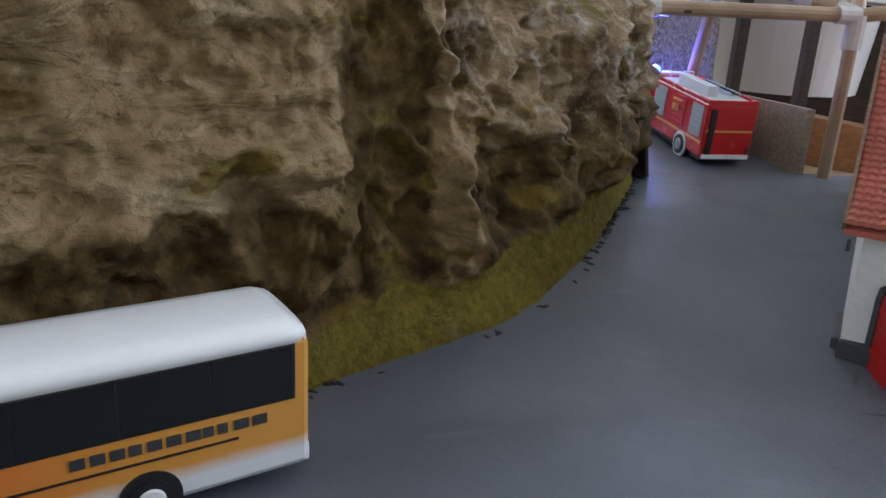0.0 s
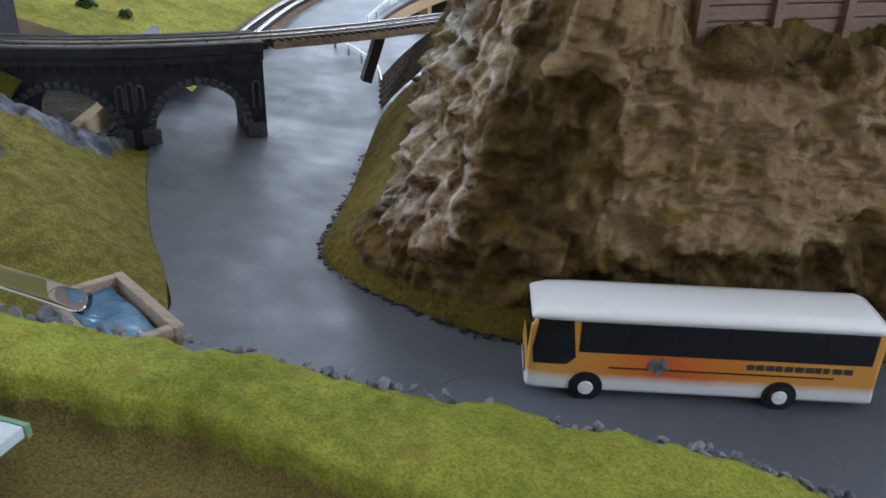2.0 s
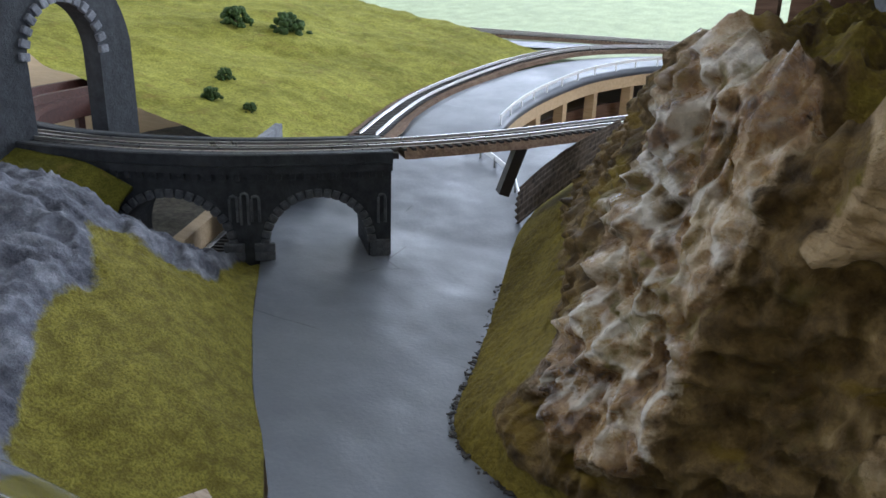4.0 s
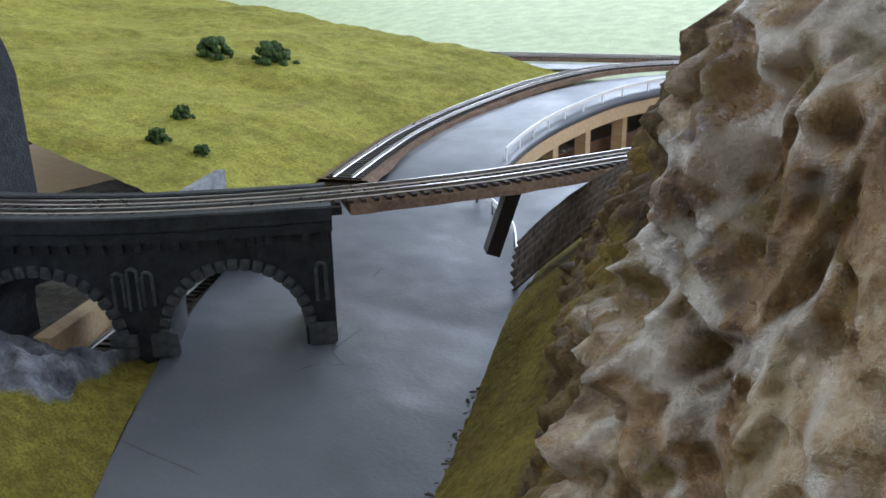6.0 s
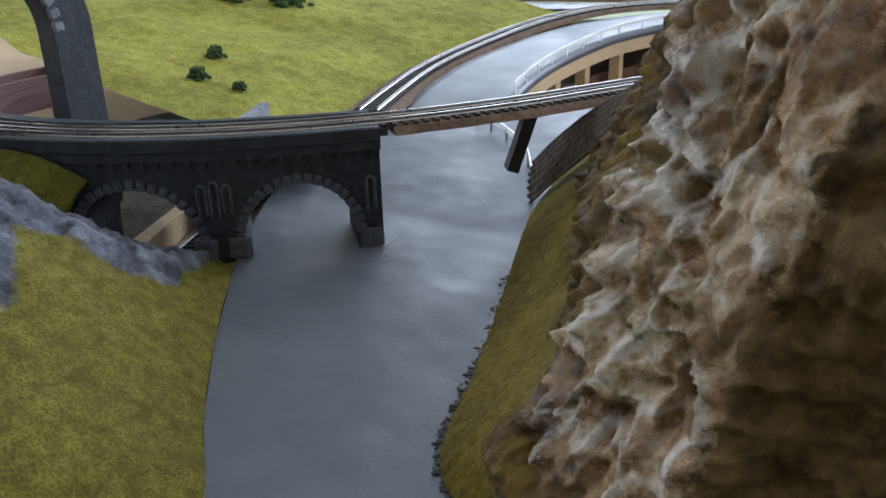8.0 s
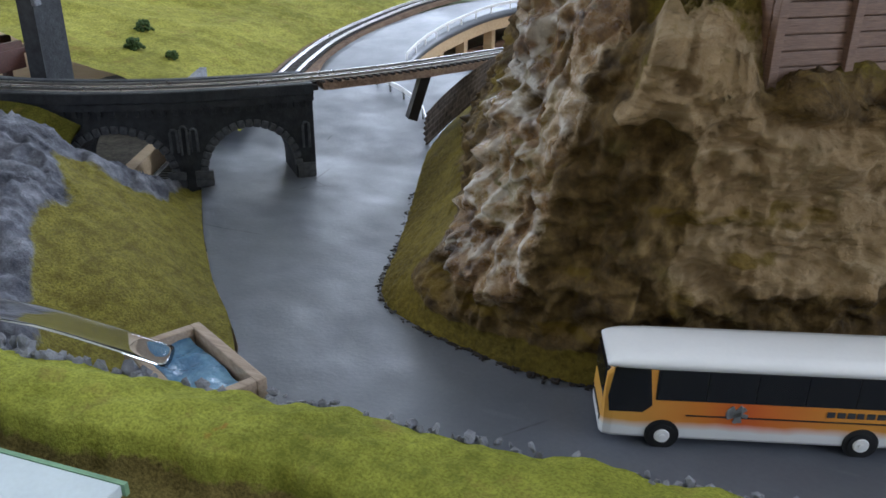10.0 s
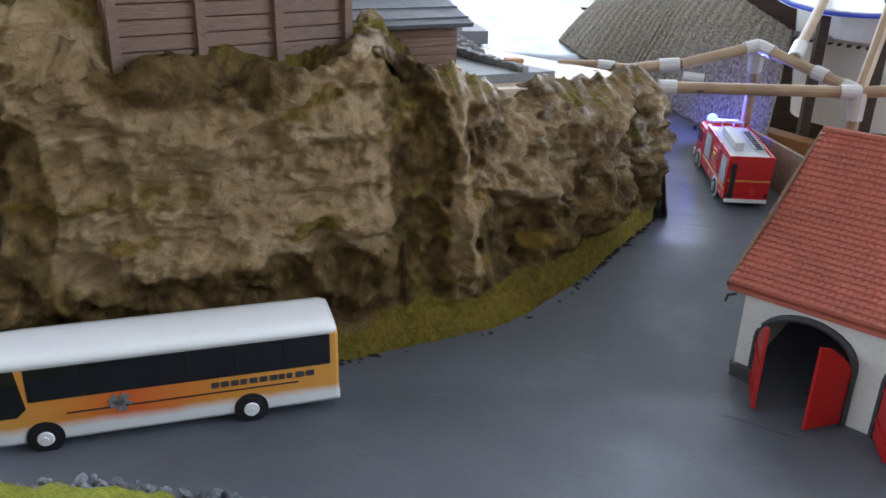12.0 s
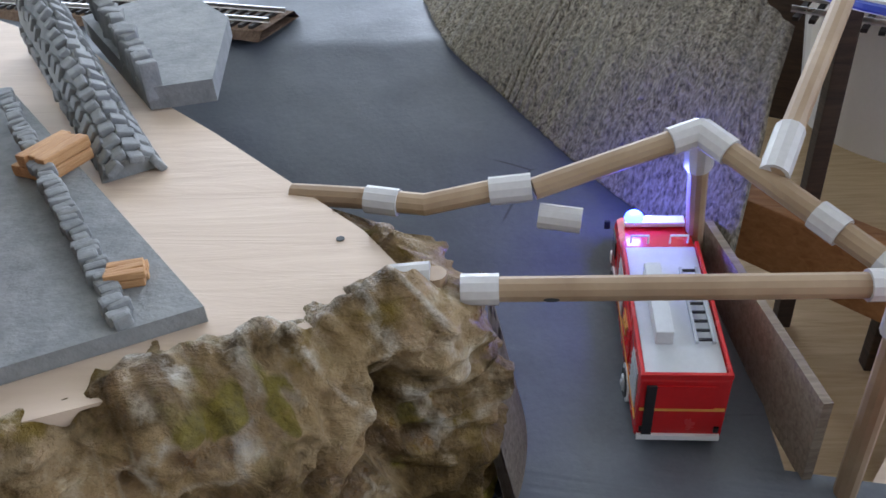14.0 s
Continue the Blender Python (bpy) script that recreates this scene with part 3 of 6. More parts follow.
def build_left_hill():
    st = [
        ((-0.590, 0.330, -0.004), (-0.594, 0.305, -0.010), (-0.625, 0.258, -0.006), (-0.71, 0.20, 0.06), (-0.86, 0.14, 0.11)),
        ((-0.548, 0.278, 0.0), (-0.565, 0.245, 0.020), (-0.618, 0.205, 0.062), (-0.70, 0.16, 0.082), (-0.85, 0.09, 0.11)),
        ((-0.510, 0.235, 0.0), (-0.532, 0.196, 0.036), (-0.596, 0.172, 0.066), (-0.68, 0.11, 0.082), (-0.84, 0.03, 0.11)),
        ((-0.460, 0.184, 0.0), (-0.490, 0.150, 0.034), (-0.560, 0.130, 0.056), (-0.65, 0.06, 0.075), (-0.82, -0.03, 0.10)),
        ((-0.426, 0.155, 0.0), (-0.455, 0.115, 0.028), (-0.520, 0.085, 0.048), (-0.62, 0.02, 0.066), (-0.80, -0.08, 0.10)),
        ((-0.398, 0.126, 0.0), (-0.420, 0.085, 0.014), (-0.480, 0.050, 0.040), (-0.58, -0.01, 0.060), (-0.78, -0.12, 0.09)),
        ((-0.365, 0.090, 0.0), (-0.385, 0.050, 0.014), (-0.440, 0.020, 0.038), (-0.54, -0.04, 0.055), (-0.76, -0.16, 0.08)),
    ]
    nu, nv = 170, 170
    flat = spline([np.concatenate(s) for s in st], nu)
    G, grey = np.zeros((nu, nv, 3)), np.zeros((nu, nv))
    for i in range(nu):
        row = spline(flat[i].reshape(5, 3), nv)
        for j in range(nv):
            v = j / (nv - 1)
            P = Vector(row[j])
            u = i / (nu - 1)
            g = float(smooth01(v + 0.06 * noise.noise(P * 30), 0.36, 0.44))
            g = max(g, float((1 - smooth01(u + 0.05 * noise.noise(P * 38), 0.20, 0.34)) * smooth01(v, 0.10, 0.2)))
            edge = float(smooth01(v, 0.0, 0.08))
            P.z += edge * (0.0016 * fbm(P, 45, 2) + g * (0.0085 * fbm(P + Vector((noise.noise(P * 35), noise.noise(P * 33), 0)) * 0.012, 30, 5, True) - 0.003))
            G[i, j] = P
            grey[i, j] = g
    k = Mat("hill_paint", 0.9, spec=0.25)
    fine, mid = k.noise(800, 3, 0.7), k.noise(120, 6, 0.65)
    green = k.ramp(mid, (0.35, (0.12, 0.10, 0.012)), (0.65, (0.25, 0.22, 0.035)))
    green = k.mix(k.ramp(fine, (0.38, 0.7), (0.58, 0.0)), green, (0.07, 0.055, 0.006))
    stone = k.ramp(k.noise(70, 6, 0.7), (0.33, (0.040, 0.042, 0.055)), (0.52, (0.125, 0.130, 0.155)), (0.70, (0.27, 0.28, 0.32)))
    f = k.ramp(k.math("ADD", k.attr("grey"), k.math("MULTIPLY", k.math("SUBTRACT", mid, 0.5), 0.8)), (0.4, 0.0), (0.6, 1.0))
    k.color(k.mix(f, green, stone))
    k.bump(k.mix(0.5, mid, fine), 0.0025)
    sheet("hillside", G, k.m, {"grey": grey}, "hillside of grey plaster rock and olive static grass", "hill", kind="structure")


build_left_hill()


def build_bank():
    """The near embankment: a grassy shelf above the road with a stone edge, torn off towards the viewer."""
    st = [
        (-0.62, -0.02, 0.062, 0.036), (-0.50, 0.018, 0.056, 0.034), (-0.44, 0.026, 0.052, 0.032), (-0.385, 0.032, 0.048, 0.034), (-0.335, 0.045, 0.045, 0.036),
        (-0.28, 0.056, 0.042, 0.038), (-0.229, 0.065, 0.039, 0.045), (-0.155, 0.076, 0.037, 0.060), (-0.124, 0.077, 0.036, 0.066), (-0.095, 0.083, 0.028, 0.07),
        (-0.060, 0.094, 0.016, 0.07), (-0.025, 0.104, 0.006, 0.07), (0.02, 0.095, 0.002, 0.07), (0.08, 0.06, 0.002, 0.07),
    ]
    nu, nv = 330, 70
    E = spline(st, nu)
    G, bare = np.zeros((nu, nv, 3)), np.zeros((nu, nv))
    for i in range(nu):
        x, y, z, w = E[i]
        for j in range(nv):
            v = j / (nv - 1)
            if v < 0.14:
                t = v / 0.14
                p = (x, y + 0.010 * (1 - t) ** 1.5, -0.003 + (z + 0.003) * t)
                b = 0.0
            elif v < 0.66:
                t = (v - 0.14) / 0.52
                p = (x, y - w * t, z + 0.006 * math.sin(t * 2.6))
                b = 0.0
            elif v < 0.72:
                t = (v - 0.66) / 0.06
                p = (x, y - w - 0.002 * t, z + 0.003 - t * min(0.016, z))
                b = t
            else:
                t = (v - 0.72) / 0.28
                p = (x, y - w - 0.002 - 0.10 * t, max(-0.01, z - 0.013 - 0.004 * t))
                b = 1.0
            P = Vector(p)
            wob = 0.004 * noise.noise(Vector((x * 40, 0.3, 0))) + 0.0025 * noise.noise(Vector((x * 140, 1.3, 0)))
            P.y += wob * (1 if 0.1 < v < 0.75 else 0.4)
            P.z += 0.0022 * fbm(P, 60, 3) * (1 if v > 0.05 else 0)
            G[i, j] = P
            bare[i, j] = max(b, 0.75 * math.exp(-((x + 0.065) / 0.028) ** 2) * (1 if v > 0.25 else 0))
    sheet("embankment", G, GRASS, {"bare": bare}, "grassy embankment shelf with a bare earth edge", "embankment", kind="structure")
    # stones along the edge towards the road
    rnd = random.Random(4)
    edge = thing("edge_stones", "row of small grey stones along the embankment edge", "stones", kind="stuff")
    bm = bmesh.new()
    for _ in range(620):
        i = rnd.randrange(20, nu - 70)
        x, y, z, w = E[i]
        r = rnd.uniform(0.0008, 0.0022) * (1.7 if x < -0.33 else 1.0)
        m = pose(x, y + rnd.uniform(-0.003, 0.005) - (0.008 * rnd.random() if x < -0.33 else 0), z - rnd.uniform(0.0002, 0.007), rnd.uniform(0, 360), rnd.uniform(0, 360), rnd.uniform(0, 360))
        bmesh.ops.create_icosphere(bm, subdivisions=1, radius=r, matrix=m @ Matrix.Diagonal((1.5, 1.0, 0.7, 1)))
    for v in bm.verts:
        v.co += Vector((noise.noise(v.co * 300), noise.noise(v.co * 310), noise.noise(v.co * 290))) * 0.0007
    part("stones", bm, GREYROCK, edge)


build_bank()


def build_far():
    """Hill behind the viaduct and the flat far end of the layout."""
    nu, nv = 150, 120
    G = np.zeros((nu, nv, 3))
    A = spline([(-0.62, 0.415), (-0.682, 0.55), (-0.718, 0.65), (-0.736, 0.74), (-0.731, 0.83), (-0.712, 0.93), (-0.672, 1.02)], nu)
    for i in range(nu):
        for j in range(nv):
            t = j / (nv - 1)
            x = A[i][0] - 0.95 * t
            y = A[i][1] + 0.10 * t - 0.10 * t * (1 - i / nu)
            crest = 0.30 * (1 - 0.35 * i / nu)
            z = 0.012 + 0.05 * i / nu + crest * (t ** 0.85) * 0.62 + 0.010 * math.sin(i / nu * 3.1) * math.sin(t * 6)
            P = Vector((x, y, z))
            P.z += 0.008 * fbm(P, 9, 3) * min(1, t * 8) + 0.0012 * fbm(P, 90, 2)
            G[i, j] = P
    sheet("grass_hill", G, GRASS_HILL, {"bare": np.zeros((nu, nv))}, "green grass-mat hill behind the viaduct", "hill", kind="structure")
    xs, ys = np.linspace(-2.5, 1.1, 60), np.linspace(1.0, 2.85, 50)
    X, Y = np.meshgrid(xs, ys, indexing="ij")
    Z = 0.062 + 0.16 * np.clip(Y - 1.35, 0, 2) ** 1.2
    sheet("far_ground", np.stack([X, Y, Z], -1), GRASS_FAR, label="light green far end of the layout rising gently", category="ground", thickness=0.02)
    strip = spline([(-1.9, 1.08, 0.066), (-1.2, 1.10, 0.066), (-0.8, 1.12, 0.066), (-0.4, 1.32, 0.066), (0.3, 1.38, 0.066)], 60)
    grid = np.stack([strip + np.array((0, o, 0)) for o in np.linspace(-0.04, 0.05, 4)], 1)
    sheet("far_road", grid, ROAD, label="grey painted road at the far end", category="road")
    rnd = random.Random(9)
    for x, y, z, s in ((-0.814, 0.495, 0.058, 0.014), (-0.856, 0.554, 0.066, 0.015), (-0.774, 0.506, 0.049, 0.011), (-1.020, 0.734, 0.101, 0.032), (-0.958, 0.768, 0.092, 0.036)):
        bush(x, y, z, s, rnd)


def bush(x, y, z, s, rnd):
    b = thing("bush", "small dark green model bush of foam flock", "bush", pose(x, y, z))
    part("stem", tubed([(0, 0, -0.006), (0.0005, 0, s * 0.4)], s * 0.06, 6), BROWN_WOOD, b)
    bm = bmesh.new()
    for _ in range(90):
        a, h = rnd.uniform(0, 6.28), rnd.uniform(0.1, 1.0)
        r = s * 0.75 * math.sqrt(rnd.random()) * (1.1 - 0.6 * h)
        bmesh.ops.create_icosphere(bm, subdivisions=1, radius=s * rnd.uniform(0.07, 0.16), matrix=pose(r * math.cos(a), r * math.sin(a), s * h * 0.8 - s * 0.12, rnd.uniform(0, 90), rnd.uniform(0, 90), 0))
    part("crown", bm, LEAF, b)


LEAF = plain("dark_green_flock", (0.045, 0.085, 0.018), 0.95, vary=0.4, scale=300, bump=0.001)
build_far()

# ------------------------------------------------------------------ railway


def lay_track(name, ctrl, n, label, gauge=0.0165, ballast=None, bed_from=0.0):
    """Two rails on single sleepers along a curve; ctrl are points at sleeper height."""
    mid = spline(ctrl, 400)
    seg = np.r_[0, np.cumsum(np.linalg.norm(np.diff(mid, axis=0), axis=1))]
    tr = thing(name, label, "railway track")

    def at(s):
        p = np.array([np.interp(s, seg, mid[:, k]) for k in range(3)])
        q = np.array([np.interp(min(s + 0.002, seg[-1]), seg, mid[:, k]) - np.interp(max(s - 0.002, 0), seg, mid[:, k]) for k in range(3)])
        return p, q / np.linalg.norm(q)

    step = 0.0066
    count = int(seg[-1] / step)
    me = None
    for i in range(min(count, 300)):
        p, q = at((i + 0.5) * step)
        m = Matrix.Translation(Vector(p)) @ Matrix.Rotation(math.atan2(q[1], q[0]), 4, "Z")
        if me is None:
            o = part("sleeper", boxed(0.0026, 0.030, 0.0018, Matrix(), 0.0003), SLEEPER, tr)
            me = o.data
        else:
            o = new("sleeper", me)
            o.parent = tr
        o.matrix_local = m
    for side in (-1, 1):
        bm = bmesh.new()
        rows = []
        for s in np.linspace(0, seg[-1], 140):
            p, q = at(s)
            w = Vector((-q[1], q[0], 0)).normalized()
            c = Vector(p) + w * (side * gauge / 2)
            rows.append([bm.verts.new(c + w * dx + Vector((0, 0, dz))) for dx, dz in
                         ((-0.0010, 0.0009), (-0.0003, 0.0014), (-0.0005, 0.0026), (-0.0005, 0.0034), (0.0005, 0.0034), (0.0005, 0.0026), (0.0003, 0.0014), (0.0010, 0.0009))])
        for a, b in zip(rows, rows[1:]):
            for k in range(8):
                bm.faces.new((a[k], a[(k + 1) % 8], b[(k + 1) % 8], b[k]))
        part("rail", bm, STEEL, tr, "bright nickel rail")
    if ballast:
        bm = bmesh.new()
        rows = []
        for s in np.linspace(bed_from, seg[-1], 120):
            p, q = at(s)
            w = Vector((-q[1], q[0], 0)).normalized()
            wob = 0.002 * noise.noise(Vector((s * 60, 2, 3)))
            rows.append([bm.verts.new(Vector(p) + w * dx + Vector((0, 0, dz))) for dx, dz in
                         ((-ballast - wob, -0.0055), (-ballast + 0.003 + wob, -0.0008), (ballast - 0.003 - wob, -0.0008), (ballast + wob, -0.0055))])
        for a, b in zip(rows, rows[1:]):
            for k in range(4):
                bm.faces.new((a[k], a[(k + 1) % 4], b[(k + 1) % 4], b[k]))
        part("trackbed", bm, BALLAST, tr, "brown cork trackbed")
    if bed_from:
        part("deck_infill", ribbon([at(s)[0] for s in np.linspace(0, bed_from - 0.004, 60)], 0.0175, -0.0052, -0.0010), SLEEPER, tr, "dark deck between the parapets")
    return tr


TOP = 0.0715
lay_track("railway_track", [(-0.86, 0.262, TOP), (-0.77, 0.252, TOP), (-0.670, 0.276, TOP), (-0.595, 0.320, TOP), (-0.533, 0.382, TOP), (-0.480, 0.455, TOP + 0.001), (-0.445, 0.520, TOP + 0.002),
                            (-0.41, 0.60, TOP + 0.002)], 0, "curved model railway track with dark sleepers on the viaduct", ballast=0.019, bed_from=0.385)
lay_track("railway_track", [(-0.672, 0.56, 0.030), (-0.700, 0.640, 0.034), (-0.716, 0.72, 0.042), (-0.712, 0.81, 0.054), (-0.692, 0.92, 0.068), (-0.645, 1.02, 0.078), (-0.55, 1.12, 0.080), (-0.40, 1.19, 0.080),
                            (-0.1, 1.25, 0.078)], 0, "model railway track climbing beside the road ramp", ballast=0.024)
lay_track("railway_track", [(-0.580, 0.235, -0.004), (-0.612, 0.300, -0.004), (-0.650, 0.375, -0.004), (-0.69, 0.45, -0.004)], 0, "low model railway track passing under the viaduct")
lay_track("railway_track", [(-1.8, 1.22, 0.068), (-1.2, 1.24, 0.068), (-0.7, 1.30, 0.068), (0.1, 1.42, 0.068)], 0, "model railway track across the far end of the layout", ballast=0.02)
lay_track("railway_track", [(-1.5, 1.12, 0.072), (-1.1, 1.15, 0.072), (-0.7, 1.235, 0.072), (-0.1, 1.36, 0.072)], 0, "model railway track curving across the far end of the layout", ballast=0.02)
lay_track("railway_track", [(-0.34, 0.705, 0.100), (-0.142, 0.645, 0.100), (-0.046, 0.613, 0.100)], 0, "short model railway track ending at the road crossing", ballast=0.02)


def build_viaduct():
    v = thing("viaduct", "dark grey moulded stone railway viaduct with round arches", "viaduct")
    front = spline([(-0.512, 0.3715), (-0.545, 0.337), (-0.582, 0.303), (-0.62, 0.278), (-0.660, 0.258), (-0.72, 0.240), (-0.80, 0.235)], 400)
    seg = np.r_[0, np.cumsum(np.linalg.norm(np.diff(front, axis=0), axis=1))]
    depth, top = 0.044, 0.0660

    def at(s):
        p = np.array([np.interp(s, seg, front[:, k]) for k in range(2)])
        q = np.array([np.interp(min(s + 0.003, seg[-1]), seg, front[:, k]) - np.interp(max(s - 0.003, 0), seg, front[:, k]) for k in range(2)])
        q /= np.linalg.norm(q)
        return Vector((p[0], p[1], 0)), Vector((q[0], q[1], 0)), Vector((q[1], -q[0], 0))

    arches = ((0.049, 0.0335), (0.145, 0.0375), (0.245, 0.0375))

    def under(s):
        for c, r in arches:
            if abs(s - c) < r:
                return 0.010 + 0.034 * math.sqrt(1 - ((s - c) / r) ** 2)
        return -0.004

    bm = bmesh.new()
    ss = sorted(set([0.0] + list(np.linspace(0, 0.30, 170)) + [c + k * r * 0.9995 for c, r in arches for k in (-1, 1)] + [c + k * r * 1.0005 for c, r in arches for k in (-1, 1)]))
    rows = []
    for s in ss:
        p, q, n = at(s)
        zb = under(s)
        fr = bm.verts.new(p + Vector((0, 0, zb))), bm.verts.new(p + Vector((0, 0, top)))
        bk = bm.verts.new(p + n * depth + Vector((0, 0, zb))), bm.verts.new(p + n * depth + Vector((0, 0, top)))
        rows.append((fr[0], fr[1], bk[1], bk[0]))
    for a, b in zip(rows, rows[1:]):
        for k in range(4):
            bm.faces.new((a[k], a[(k + 1) % 4], b[(k + 1) % 4], b[k]))
    bm.faces.new(rows[0])
    bm.faces.new(rows[-1])
    part("wall", bm, BRIDGE, v)
    # parapets, in front and behind
    for off, name in ((-0.0025, "parapet"), (depth - 0.0025, "parapet")):
        bm = bmesh.new()
        rows = []
        for s in np.linspace(-0.0005, 0.30, 90):
            p, q, n = at(max(s, 0))
            p = p + q * min(s, 0)
            ring = ((off, 0.0605), (off, 0.0655), (off - 0.001, 0.0662), (off - 0.001, 0.0730), (off, 0.0738), (off + 0.006, 0.0738), (off + 0.006, 0.0605))
            rows.append([bm.verts.new(p + n * o + Vector((0, 0, z))) for o, z in ring])
        for a, b in zip(rows, rows[1:]):
            for k in range(7):
                bm.faces.new((a[k], a[(k + 1) % 7], b[(k + 1) % 7], b[k]))
        bm.faces.new(rows[0])
        bm.faces.new(rows[-1])
        part(name, bm, BRIDGE, v)
    # corbels, voussoirs, springers and blind niches on the visible side
    me = None
    s = 0.004
    while s < 0.28:
        p, q, n = at(s)
        m = Matrix.Translation(p + n * -0.0010 + Vector((0, 0, 0.0582))) @ Matrix.Rotation(math.atan2(q.y, q.x), 4, "Z")
        if me is None:
            o = part("corbel", boxed(0.0042, 0.0028, 0.0046, Matrix(), 0.0006), BRIDGE, v)
            me = o.data
        else:
            o = new("corbel", me)
            o.parent = v
        o.matrix_local = m
        s += 0.0088
    me = None
    for c, r in arches[:2]:
        for i in range(19):
            a = math.pi * (i + 0.5) / 19
            s = c - (r + 0.0022) * math.cos(a)
            p, q, n = at(max(s, 0.0))
            z = 0.010 + 0.0365 * math.sin(a)
            m = Matrix.Translation(p + n * 0.0002 + Vector((0, 0, z))) @ Matrix.Rotation(math.atan2(q.y, q.x), 4, "Z") @ Matrix.Rotation(a - math.pi / 2, 4, "Y")
            if me is None:
                o = part("voussoir", boxed(0.0050, 0.0042, 0.0060, Matrix(), 0.0011), BRIDGE_EDGE, v)
                me = o.data
            else:
                o = new("voussoir", me)
                o.parent = v
            o.matrix_local = m @ Matrix.Diagonal((1, 1, 1, 1))
    me = None
    for c, sg in ((0.0125, 0), (0.0125, 0), (0.0850, 1), (0.1050, 1)):
        for z in (0.004, 0.010) if sg else (0.003, 0.0085):
            p, q, n = at(c if sg else 0.0075)
            m = Matrix.Translation(p + n * -0.0004 + Vector((0, 0, z))) @ Matrix.Rotation(math.atan2(q.y, q.x), 4, "Z")
            if me is None:
                o = part("springer", boxed(0.0135, 0.005, 0.0062, Matrix(), 0.0012), BRIDGE_EDGE, v)
                me = o.data
            else:
                o = new("springer", me)
                o.parent = v
            o.matrix_local = m
    for c, zs, h in ((0.090, 0.028, 0.019), (0.097, 0.026, 0.024), (0.104, 0.028, 0.019), (0.0065, 0.024, 0.022)):
        p, q, n = at(c)
        pts = [p + n * -0.0008 + q * dx + Vector((0, 0, zs + dz)) for dx, dz in
               [(-0.0024, 0.0), (-0.0024, h * 0.8)] + [(-0.0024 * math.cos(t), h * 0.8 + 0.0024 * math.sin(t)) for t in (0.6, 1.2, 1.57, 1.95, 2.5)] + [(0.0024, h * 0.8), (0.0024, 0.0)]]
        part("niche_rim", tubed(pts, 0.0010, 6), BRIDGE_EDGE, v)
    # stone-lined flank seen through the arch
    bm = boxed(0.12, 0.006, 0.075, pose(-0.655, 0.395, 0.02, 0, 0, 118))
    tagged(part("retaining_wall", bm, GREYROCK), "rough grey stone retaining wall under the viaduct", "wall", kind="structure")
    # plank on edge beside the low track
    part_ob = part("track_board", boxed(0.010, 0.10, 0.020, pose(-0.640, 0.318, 0.004, 0, 0, 27), 0.0006), RAW_BOARD)
    tagged(part_ob, "raw wooden board beside the low track", "board")
    # tunnel portal at the far end of the viaduct
    t = thing("tunnel_portal", "grey moulded stone tunnel portal", "tunnel portal")
    bm = bmesh.new()
    m = pose(-0.730, 0.284, 0.06, 0, 0, 97)
    N = 28
    pts_o, pts_i = [], []
    for i in range(N + 1):
        a = math.pi * i / N
        pts_i.append((0.030 * math.cos(a), 0.062 + 0.038 * math.sin(a)))
        pts_o.append((0.060 * math.cos(a) if 0.15 < a < 2.99 else math.copysign(0.060, math.cos(a)), 0.062 + 0.068 * math.sin(a)))
    pts_i = [(0.030, -0.06)] + pts_i + [(-0.030, -0.06)]
    pts_o = [(0.060, -0.06)] + pts_o + [(-0.060, -0.06)]
    vs = []
    for y in (-0.006, 0.010):
        vs.append(([bm.verts.new(m @ Vector((x, y, z))) for x, z in pts_i], [bm.verts.new(m @ Vector((x, y, z))) for x, z in pts_o]))
    for k in range(len(pts_i) - 1):
        (i0, o0), (i1, o1) = vs
        bm.faces.new((i0[k], i0[k + 1], o0[k + 1], o0[k]))
        bm.faces.new((i1[k], o1[k], o1[k + 1], i1[k + 1]))
        bm.faces.new((o0[k], o0[k + 1], o1[k + 1], o1[k]))
        bm.faces.new((i0[k], i1[k], i1[k + 1], i0[k + 1]))
    part("portal_wall", bm, BRIDGE, t)
    for i in range(15):
        a = math.pi * (i + 0.5) / 15
        mm = m @ pose(0.033 * math.cos(a), -0.007, 0.062 + 0.041 * math.sin(a)) @ Matrix.Rotation(math.pi / 2 - a, 4, "Y")
        part("voussoir", boxed(0.0055, 0.004, 0.007, mm, 0.001), GREYROCK, t)


build_viaduct()


